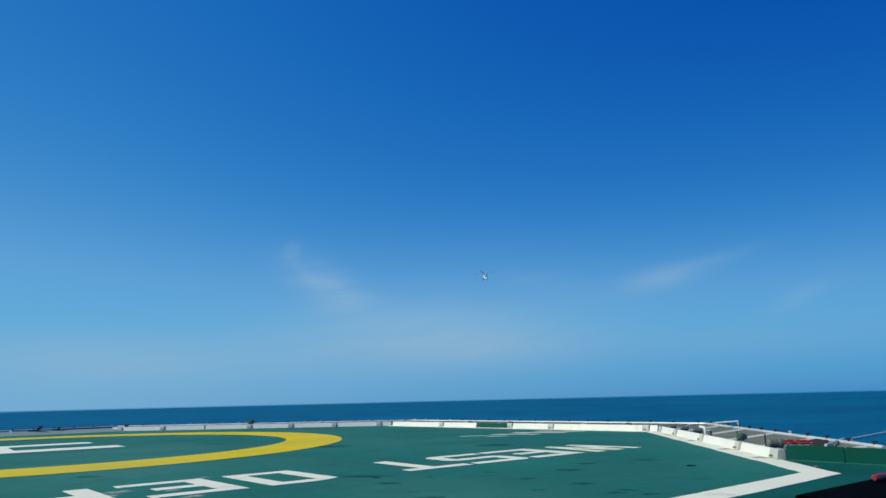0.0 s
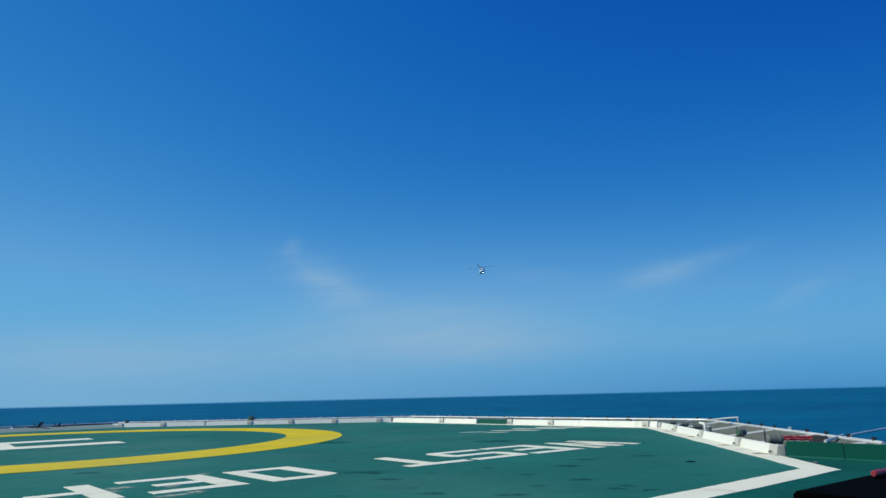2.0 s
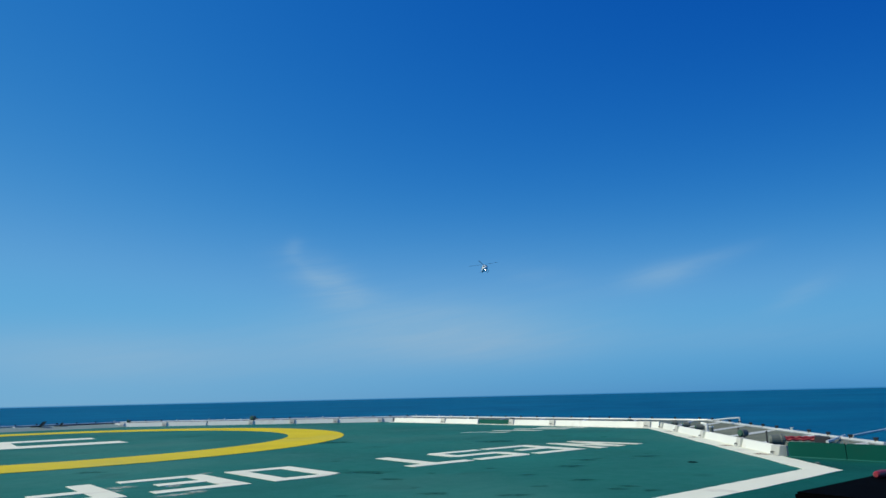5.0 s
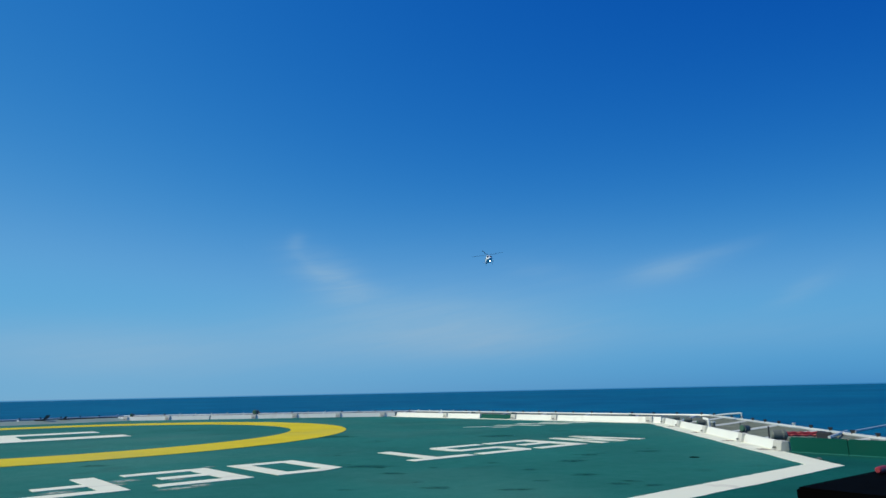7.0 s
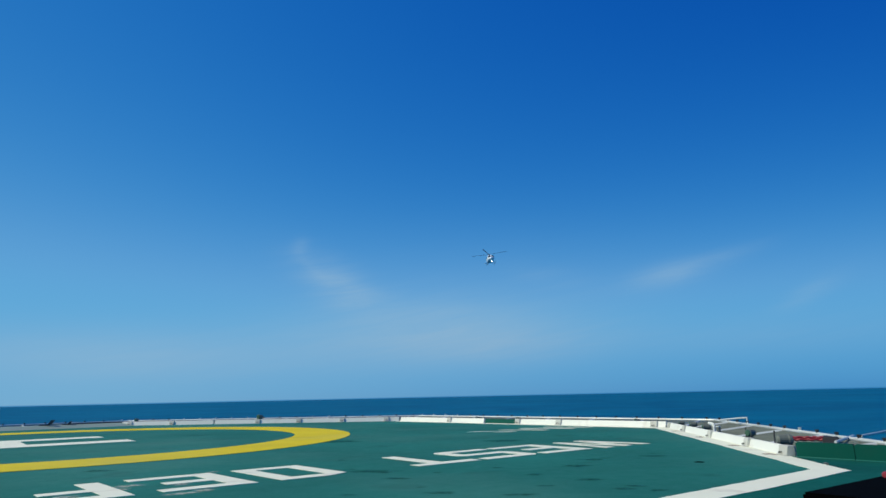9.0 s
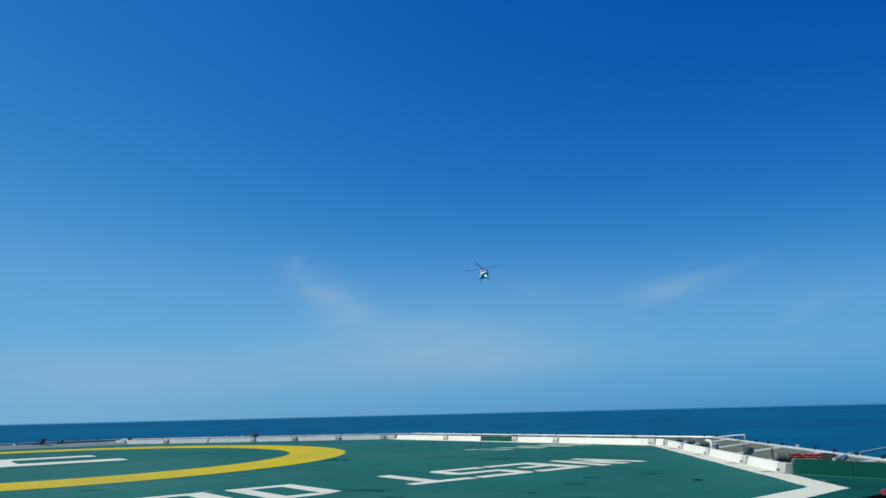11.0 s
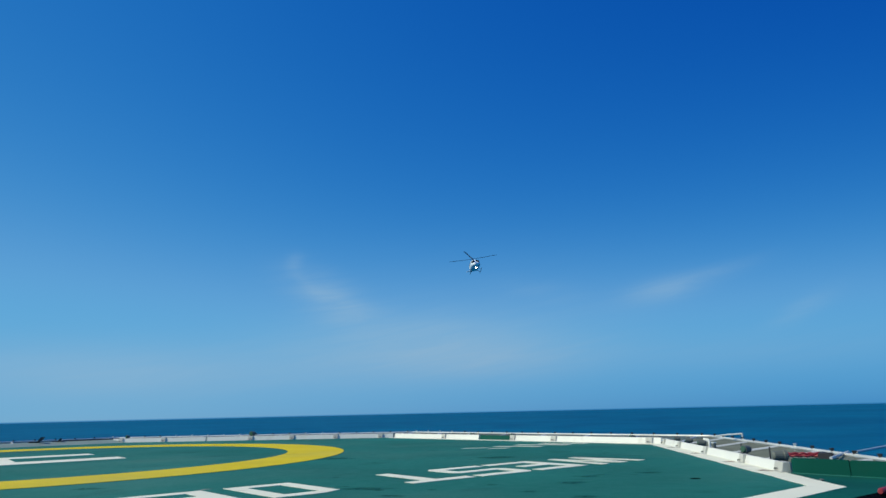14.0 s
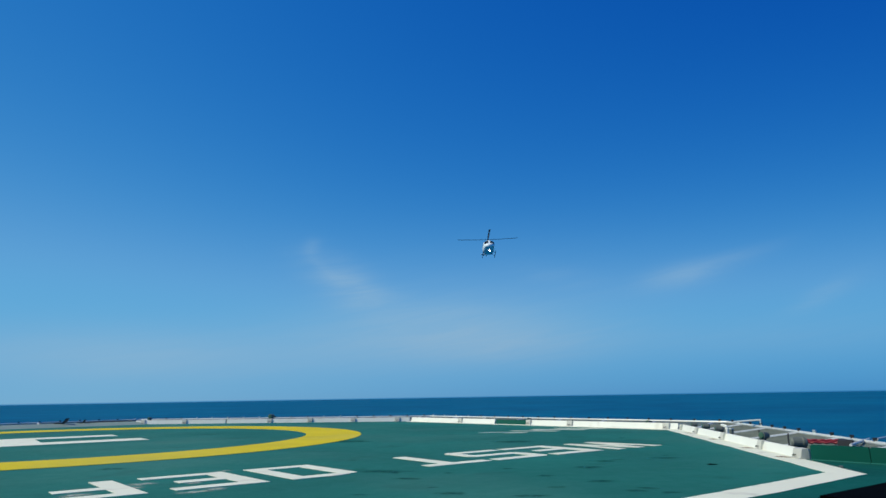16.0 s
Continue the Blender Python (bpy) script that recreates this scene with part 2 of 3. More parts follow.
def tube(bm, path, radius, sides=8):
    """A round bar along a path of points; radius may be a list."""
    pts = [Vector(p) for p in path]
    rings = []
    for i, p in enumerate(pts):
        along = (pts[min(i + 1, len(pts) - 1)] - pts[max(i - 1, 0)]).normalized()
        side = along.cross(Vector((0, 0, 1)) if abs(along.z) < 0.9 else Vector((1, 0, 0))).normalized()
        over = side.cross(along)
        r = radius[i] if isinstance(radius, (list, tuple)) else radius
        rings.append([p + (side * math.cos(a) + over * math.sin(a)) * r for a in (2 * math.pi * k / sides for k in range(sides))])
    loft(bm, rings)


def stain(name, mat, centre, spokes, z=0.002):
    """A flat stain round centre; spokes are plan offsets of its rim. The attribute cover falls to nothing at the rim."""
    n = len(spokes)
    verts = [(*centre, z)] + [(centre[0] + x * f, centre[1] + y * f, z) for f in (0.45, 1.0) for x, y in spokes]
    faces = [(0, 1 + k, 1 + (k + 1) % n) for k in range(n)] + [(1 + k, 1 + n + k, 1 + n + (k + 1) % n, 1 + (k + 1) % n) for k in range(n)]
    data = bpy.data.meshes.new(name)
    data.from_pydata(verts, [], faces)
    cover = data.attributes.new("cover", "FLOAT", "POINT")
    for k in range(n + 1):
        cover.data[k].value = 1.0
    data.materials.append(mat)
    return new(name, data)


# ---- plan of the deck ----
CENTRE = Vector((-6.57, 11.59))
KERB = 10.95                 # from the centre to the kerb's foot
EDGE = 11.15                 # to the plate's edge
SIDE = [-6.5, 41.2, 83.2] + [-6.5 + 45 * k for k in range(3, 8)]
WIDER = {1: -0.23, 2: 0.30, 3: 1.69}   # the far sides are not quite regular
TEXT = radians(38.0)         # the lettering runs along the near edge
S_AXIS = Vector((-math.cos(TEXT), -math.sin(TEXT)))
V_AXIS = Vector((-S_AXIS.y, S_AXIS.x))


def on_side(k, out, along):
    """A plan point: out from the centre square to side k, along it counter-clockwise."""
    a = radians(SIDE[k % 8])
    n = Vector((math.cos(a), math.sin(a)))
    return CENTRE + n * (out + WIDER.get(k % 8, 0.0)) + Vector((-n.y, n.x)) * along


def corner(k, out):
    """The corner between sides k and k + 1."""
    a, b = radians(SIDE[k % 8]), radians(SIDE[(k + 1) % 8])
    d, e = out + WIDER.get(k % 8, 0.0), out + WIDER.get((k + 1) % 8, 0.0)
    det = math.sin(b - a)
    return CENTRE + Vector(((d * math.sin(b) - e * math.sin(a)) / det, (e * math.cos(a) - d * math.cos(b)) / det))


def border_cut(k, out):
    """Where the near border's outer edge meets the line that far out from the centre on side k."""
    a = radians(SIDE[k])
    n = Vector((math.cos(a), math.sin(a)))
    det = V_AXIS.x * n.y - V_AXIS.y * n.x
    return CENTRE + Vector(((10.38 * n.y - out * V_AXIS.y) / det, (V_AXIS.x * out - n.x * 10.38) / det))


def marked(s, v):
    return CENTRE + S_AXIS * s + V_AXIS * v


# ---- sea ----
def build_sea():
    bm = bmesh.new()
    rings = []
    for r in (0.0, 60, 200, 600, 1500, 3000, 4900):
        rings.append([bm.verts.new((r * math.cos(a), r * math.sin(a), -10.0)) for a in (2 * math.pi * k / 96 for k in range(96))] if r else [bm.verts.new((0, 0, -10.0))])
    for k in range(96):
        bm.faces.new((rings[0][0], rings[1][k], rings[1][(k + 1) % 96]))
        for a, b in zip(rings[1:], rings[2:]):
            bm.faces.new((a[k], b[k], b[(k + 1) % 96], a[(k + 1) % 96]))
    tagged(part("water", bm, sea_material()), "deep blue open sea reaching a clear horizon", "sea", kind="structure")


build_sea()


# ---- deck plate and apron ----
def build_deck():
    bm = bmesh.new()
    prism(bm, [tuple(corner(k, EDGE)) for k in range(8)], -0.4, 0.0)
    tagged(part("floor", bm, deck_green), "green painted steel helicopter deck plate with scuffs", "helideck", kind="structure")
    # the landing lies flush with the deck outside the white border
    bm = bmesh.new()
    b, tip, far = corner(6, EDGE + 0.003), border_cut(0, KERB + 0.02), border_cut(6, KERB + 0.02)
    prism(bm, [tuple(far), tuple(tip), tuple(on_side(0, KERB + 0.022, -2.25)), (4.27, 8.24), (4.29, 8.28), (4.40, 8.28), (6.4, 4.3), (4.5, -3.0), (b.x, -3.0), tuple(b)], -0.39, 0.003)
    tagged(part("pavement", bm, landing_green), "green painted steel landing beside the helicopter deck", "walkway", kind="structure")


build_deck()


def painted(name, quads, mat, parent, z0=0.0, z1=0.005, label="", lean=0.0):
    """A coat of paint: flat pieces given in the lettering's own axes."""
    bm = bmesh.new()
    for quad in quads:
        prism(bm, [tuple(marked(s + lean * (v - 5.48), v)) for s, v in quad], z0, z1)
    return part(name, bm, mat, parent, label)


def rect(s0, s1, v0, v1):
    return [(s0, v0), (s1, v0), (s1, v1), (s0, v1)]


def build_border():
    """White border line along the sides that show it."""
    border = tagged(new("border_line"), "white painted border line round the green deck, slightly chipped", "marking", kind="structure")
    inner, outer = 10.06, 10.38
    side_inner, side_outer = KERB - 0.285, KERB + 0.02

    def cut(n1, d1, n2, d2):
        det = n1.x * n2.y - n1.y * n2.x
        return Vector(((d1 * n2.y - d2 * n1.y) / det, (n1.x * d2 - n2.x * d1) / det)) + CENTRE

    def normal(k):
        a = radians(SIDE[k % 8])
        return Vector((math.cos(a), math.sin(a)))
    near = V_AXIS
    c_in, c_out = cut(near, inner, normal(0), side_inner), cut(near, outer, normal(0), side_outer)
    f_in, f_out = (cut(normal(0), d, normal(1), d + WIDER[1]) for d in (side_inner, side_outer))
    g_in, g_out = (cut(normal(1), d + WIDER[1], normal(2), d + WIDER[2]) for d in (side_inner, side_outer))
    l_in, l_out = cut(near, inner, normal(6), side_inner), cut(near, outer, normal(6), side_outer)
    for quad in ((l_in, l_out, c_out, c_in), (c_in, c_out, f_out, f_in), (f_in, f_out, g_out, g_in)):
        a_in, a_out, b_out, b_in = quad
        steps = max(8, int((b_in - a_in).length / 0.08))
        across = (a_out - a_in).normalized()
        bm = bmesh.new()
        rings = []
        for i in range(steps + 1):
            f = i / steps
            wave = [0.022 * noise.noise((f * steps * 0.11, side * 7.3, 4.0)) + 0.012 * noise.noise((f * steps * 0.6, side * 7.3, 9.0)) if 0 < i < steps else 0.0 for side in (0, 1)]
            p, q = a_in.lerp(b_in, f) + across * wave[0], a_out.lerp(b_out, f) + across * wave[1]
            rings.append([(p.x, p.y, 0.0), (p.x, p.y, 0.005), (q.x, q.y, 0.005), (q.x, q.y, 0.0)])
        loft(bm, rings)
        part("line", bm, mark_white, border)


build_border()


def build_circle():
    """Yellow aiming circle."""
    bm = bmesh.new()
    inner, outer, n = 5.38, 6.74, 128
    rows = []
    for r, z in ((inner, 0.0), (inner, 0.005), (outer, 0.005), (outer, 0.0)):
        middle = Vector((-8.83 if r == inner else -8.95, 13.98))
        rows.append([bm.verts.new((middle.x + r * math.cos(2 * math.pi * k / n), middle.y + r * math.sin(2 * math.pi * k / n), z)) for k in range(n)])
    for a, b in zip(rows, rows[1:]):
        for k in range(n):
            bm.faces.new((a[k], a[(k + 1) % n], b[(k + 1) % n], b[k]))
    tagged(part("aiming_circle", bm, mark_yellow), "wide yellow painted landing circle on the green deck", "marking", kind="structure")


build_circle()


def build_landing_letter():
    letter = tagged(new("landing_letter"), "large white painted landing letter H inside the yellow circle", "marking", kind="structure")
    s0, s1, bar = -1.42, 3.08, (0.48, 1.28)
    for v0, v1, cut in ((-2.86, -2.03, 0.0), (-5.12, -4.36, 0.2)):
        painted("stem", [rect(s0 + cut, s1, v0, v1)], mark_white, letter)
    painted("crossbar", [rect(bar[0], bar[1], -4.36, -2.86)], mark_white, letter)


build_landing_letter()


def build_words():
    low, high, w = 5.48, 6.76, 0.20
    bar = 0.26

    def letter_quads(ch, s, width):
        e = s + width
        mid = (low + high) / 2
        if ch == "E":
            b = w + 0.03
            return [rect(s, s + b, low, high), rect(s + b, e, low, low + w), rect(s + b, e - 0.2, mid - w / 2, mid + w / 2), rect(s + b, e, high - w, high)]
        if ch == "F":
            return [rect(s, s + w + 0.02, low, high), rect(s + w + 0.02, e - 0.22, mid - w / 2, mid + w / 2), rect(s + w + 0.02, e, high - w, high)]
        if ch == "T":
            m = (s + e) / 2 + 0.1
            return [rect(s, e, high - w, high), rect(m - w / 2, m + w / 2, low, high - w)]
        if ch == "S":
            c, m0, m1 = 0.1, mid - w / 2, mid + w / 2
            return [[(s, low), (e - c, low), (e, low + c), (e, low + w), (s, low + w)], rect(e - w, e, low + w, m0),
                    [(s + c, m0), (e, m0), (e - 0.02, m1 - c), (e - c, m1), (s, m1), (s + 0.02, m0 + c)], rect(s, s + w, m1, high - w),
                    [(s, high - w), (e, high - w), (e, high), (s + c, high), (s, high - c)]]
        if ch == "D":
            return [[(s, low), (s + w, low), (s + w, high - 0.03), (s, high - 0.13)], rect(s + w, e - w, low, low + w),
                    [(s + w, high - w), (e - w, high - w), (e - w, high), (s + 0.32, high), (s + w, high - 0.03)], rect(e - w, e, low, high)]
        q = width / 4
        return [[(s, high), (s + w * 0.9, high), (s + q + w * 0.45, low), (s + q - w * 0.45, low)],
                [(s + q + w * 0.45, low), (s + 2 * q + w * 0.45, high), (s + 2 * q - w * 0.45, high), (s + q - w * 0.1, low + 0.16)],
                [(s + 2 * q + w * 0.45, high), (s + 2 * q, high - 0.2), (s + 3 * q - w * 0.45, low), (s + 3 * q + w * 0.3, low)],
                [(s + 3 * q + w * 0.3, low), (e, high), (e - w * 0.9, high), (s + 3 * q, low + 0.16)]]
    for word, places in (("WEST", (-6.98, -5.68, -4.60, -3.53)), ("DEF", (-1.61, -0.55, 0.58))):
        thing = tagged(new("painted_word"), f"white painted block capitals {word} on the green deck, scuffed", "lettering", kind="structure")
        for ch, s in zip(word, places):
            rise = 0.06 if ch == "W" else 0.0
            painted("letter", [[(a, b + rise) for a, b in quad] for quad in letter_quads(ch, s, {"W": 1.06, "D": 0.81, "F": 0.87}.get(ch, 0.89 if word == "DEF" else 0.95))], mark_white, thing, label=f"white letter {ch}", lean=-0.06 if word == "DEF" else 0.0)


build_words()


def build_smears():
    """Patches where white paint was rubbed over the green beside the letters."""
    rng = random.Random(5)
    for s, v, a, b in ((0.40, 6.0, 0.16, 0.12), (0.52, 6.25, 0.10, 0.09), (0.16, 6.96, 0.22, 0.09), (-0.05, 6.90, 0.12, 0.10), (1.02, 6.42, 0.16, 0.12), (-0.02, 6.30, 0.10, 0.08), (-0.62, 5.4, 0.1, 0.06), (-1.3, 6.75, 0.1, 0.05)):
        spokes = []
        for k in range(22):
            r = 1.1 * (0.65 + 0.5 * rng.random())
            ang = 2 * math.pi * k / 22
            spokes.append(tuple(S_AXIS * a * r * math.cos(ang) + V_AXIS * b * r * math.sin(ang)))
        tagged(stain("paint_smear", smear_paint, tuple(marked(s, v)), spokes, 0.0025), "thin rubbed patch of old white paint on the deck", "marking", "paint smears", "structure")


build_smears()


def build_far_marking():
    """Small lettering that cannot be read: plain bars."""
    thing = tagged(new("painted_inscription"), "small worn white painted inscription on the green deck", "lettering", kind="structure")
    for s0, v0, s1, v1 in ((-7.36, 1.75, -7.78, 2.06), (-7.66, 2.28, -7.92, 2.58), (-8.22, 1.82, -8.5, 2.25), (-8.52, 2.1, -8.76, 2.75),
                           (-8.98, 1.72, -9.2, 2.15), (-9.24, 2.0, -9.6, 2.82), (-9.72, 1.8, -9.95, 2.3), (-9.92, 2.2, -10.2, 2.85)):
        painted("bar", [[(s0 - 0.24, v0), (s0 - 0.06, v0), (s1 - 0.06, v1), (s1 - 0.24, v1)]], mark_white, thing)


build_far_marking()


# ---- kerbs ----
def build_kerb(k, cuts, gap=None, bare=(), high=0.132, large=None):
    """Raised white kerb of pressed sheet: sloping inner face, rounded top, joint blocks between lengths."""
    kerb = tagged(new("kerb"), "white painted raised steel kerb with grey joint blocks on the deck edge", "kerb", kind="structure")
    for i, (a, b) in enumerate(zip(cuts, cuts[1:])):
        green = gap is not None and i == gap
        bm = bmesh.new()
        tall = high if not green else high - 0.01
        outline = [(0.0, 0.0), (0.038, tall * 0.95), (0.045, tall), (0.07, tall), (0.077, tall * 0.95), (0.08, 0.0)]
        loft(bm, [[on_side(k, KERB + d, s).to_3d() + Vector((0, 0, z)) for d, z in outline] for s in (a + 0.03, (a + b) / 2, b - 0.03)])
        part("kerb_length", bm, wall_green if green else kerb_white, kerb, "green kerb panel" if green else "")
    for s in cuts:
        if s in bare:
            continue
        wide = 0.13 if s == large else 0.085
        outline = [(-0.06, 0.0), (-0.06, 0.012), (-0.032, 0.018), (-0.006, high - 0.012), (0.006, high + 0.005), (0.09, high + 0.005), (0.1, high - 0.012), (0.1, 0.0)]
        bm = bmesh.new()
        loft(bm, [[on_side(k, KERB + d * f, s + e).to_3d() + Vector((0, 0, z)) for d, z in outline] for e, f in ((-wide, 0.75), (-wide + 0.018, 1.0), (wide - 0.018, 1.0), (wide, 0.75))])
        block = part("joint_block", bm, worn_grey, kerb, "weathered grey joint block")
        # bent lashing eye on the block's face
        bm = bmesh.new()
        ring = [on_side(k, KERB - 0.03 - 0.028 * math.sin(a), s + wide * 0.15 + 0.03 * math.cos(a)).to_3d() + Vector((0, 0, high * 0.42 - 0.012 * math.sin(a))) for a in (math.pi * q / 8 for q in range(9))]
        tube(bm, ring, 0.008, 6)
        part("lashing_eye", bm, lamp_grey, block, "dark lashing eye")


build_kerb(0, [-2.16, -0.79, 1.1, 2.96, 4.35, 4.53], bare=(4.53,), high=0.115, large=-2.16)
build_kerb(1, [-5.05, -4.73, -1.96, -0.52, 0.8, 2.35, 4.9], gap=3, bare=(-5.05, 0.8, 4.9))
build_kerb(2, [-3.52, -3.07, -1.52, 0.02, 1.5, 3.12, 4.69, 6.29, 6.63], bare=(-3.52, 3.12, 6.63))


# ---- safety net, lamps and fittings outside the kerb ----
INNER, OUTER, Z_IN, Z_OUT = EDGE + 0.03, 12.15, 0.0, 0.105


def net_point(k, share_out, along, lift=0.0):
    p = on_side(k, INNER + (OUTER - INNER) * share_out, along)
    return Vector((p.x, p.y, Z_IN + (Z_OUT - Z_IN) * share_out + lift))


def build_net(k, start, end):
    net = tagged(new("safety_net"), "grey wire safety net in a galvanised pipe frame outside the deck", "safety net", kind="structure")
    rows = 14
    verts, faces = [], []

    def wire(a, b, r=0.005):
        i = len(verts)
        along = (b - a).normalized()
        side = along.cross(Vector((0, 0, 1))).normalized() * r
        up = Vector((0, 0, r))
        for p in (a, b):
            verts.extend((p - side - up * 0.6, p + side - up * 0.6, p + up))
        faces.extend(((i, i + 1, i + 4, i + 3), (i + 1, i + 2, i + 5, i + 4), (i + 2, i, i + 3, i + 5)))
    for j in range(1, rows):
        cut = 14
        for c in range(cut):
            a, b = start + (end - start) * c / cut, start + (end - start) * (c + 1) / cut
            wire(net_point(k, j / rows, a, -0.01 * math.sin(math.pi * j / rows)), net_point(k, j / rows, b, -0.01 * math.sin(math.pi * j / rows)))
    s = start
    while s < end:
        wire(net_point(k, 0.0, s), net_point(k, 0.5, s, -0.012))
        wire(net_point(k, 0.5, s, -0.012), net_point(k, 1.0, s))
        s += 0.075
    data = bpy.data.meshes.new("netting")
    data.from_pydata(verts, [], faces)
    data.materials.append(net_grey)
    ob = new("netting", data)
    ob.parent = net
    tagged(ob, "sagging grey wire mesh", kind="stuff")
    bm = bmesh.new()
    tube(bm, [net_point(k, 1.0, start + (end - start) * i / 8, 0.02) for i in range(9)], 0.026)
    part("outer_rail", bm, galvanised, net)
    s = start + 0.35
    while s < end:
        bm = bmesh.new()
        tube(bm, [net_point(k, 0.0, s, -0.02), net_point(k, 0.97, s, -0.005)], 0.032)
        part("cross_beam", bm, galvanised, net)
        s += 1.5
    s = start + 0.2
    while s < end:
        bm = bmesh.new()
        p = net_point(k, 1.0, s)
        tube(bm, [p - Vector((0, 0, 0.03)), p + Vector((0, 0, 0.05)), p + Vector((0, 0, 0.085))], [0.02, 0.02, 0.032], 6)
        part("clamp", bm, dark_steel if int(s * 10) % 3 else galvanised, net, "small rope clamp on the rail")
        s += 0.62
    return net


build_net(0, -2.3, 5.07)
build_net(1, -5.58, 5.37)
build_net(2, -3.99, 7.14)
build_net(3, -3.82, 5.0)


def build_edge_lamp(p, turn, size=1.0, stem=0.14):
    """A drum-shaped deck edge lamp on a bent bracket."""
    lamp = tagged(new("deck_lamp"), "grey drum-shaped deck edge lamp on a short bracket", "deck lamp", "deck edge lamps")
    bm = bmesh.new()
    r, long = 0.085 * size, 0.22 * size
    prof = [(-long / 2, r * 0.6), (-long / 2 + 0.02, r * 0.9), (-long / 6, r * 0.92), (long / 4, r), (long / 4 + 0.01, r * 1.1), (long / 2, r * 1.1)]
    loft(bm, [[(x, rr * math.cos(a), rr * math.sin(a)) for a in (2 * math.pi * q / 16 for q in range(16))] for x, rr in prof])
    part("drum", bm, lamp_grey, lamp)
    bm = bmesh.new()
    loft(bm, [[(x, rr * math.cos(a), rr * math.sin(a)) for a in (2 * math.pi * q / 16 for q in range(16))] for x, rr in ((long / 2 + 0.002, r * 0.95), (long / 2 + 0.02, r * 0.7))])
    part("lens", bm, lamp_glass, lamp, "dark lamp glass")
    bm = bmesh.new()
    tube(bm, [(0, 0, -r * 0.8), (0, 0, -r - stem * 0.45), (0.03, 0, -r - stem + 0.02)], 0.018, 6)
    box(bm, -0.06, 0.08, -0.06, 0.06, -r - stem, -r - stem + 0.022)
    part("bracket", bm, dark_steel, lamp)
    lamp.matrix_world = pose(*p, 0, 0, turn)
    return lamp


for along, out, size, z, turn in ((-1.7, KERB + 0.18, 0.78, 0.155, -8), (-0.42, KERB + 0.2, 0.62, 0.165, 205), (1.98, KERB + 0.2, 0.62, 0.135, 160), (2.92, KERB + 0.2, 0.6, 0.14, 160), (3.9, KERB + 0.2, 0.5, 0.13, 160)):
    q = on_side(0, out, along)
    build_edge_lamp((q.x, q.y, z), turn, size, z - 0.085 * size)
for along in (-4.1, -0.26, 1.4):
    q = on_side(1, KERB + 0.33, along)
    build_edge_lamp((q.x, q.y, 0.12), 200, 0.6)
for along, size in ((1.5, 0.9), (6.15, 0.6)):
    q = on_side(2, KERB + 0.19, along)
    build_edge_lamp((q.x, q.y, 0.14 + 0.085 * size), 250, size)


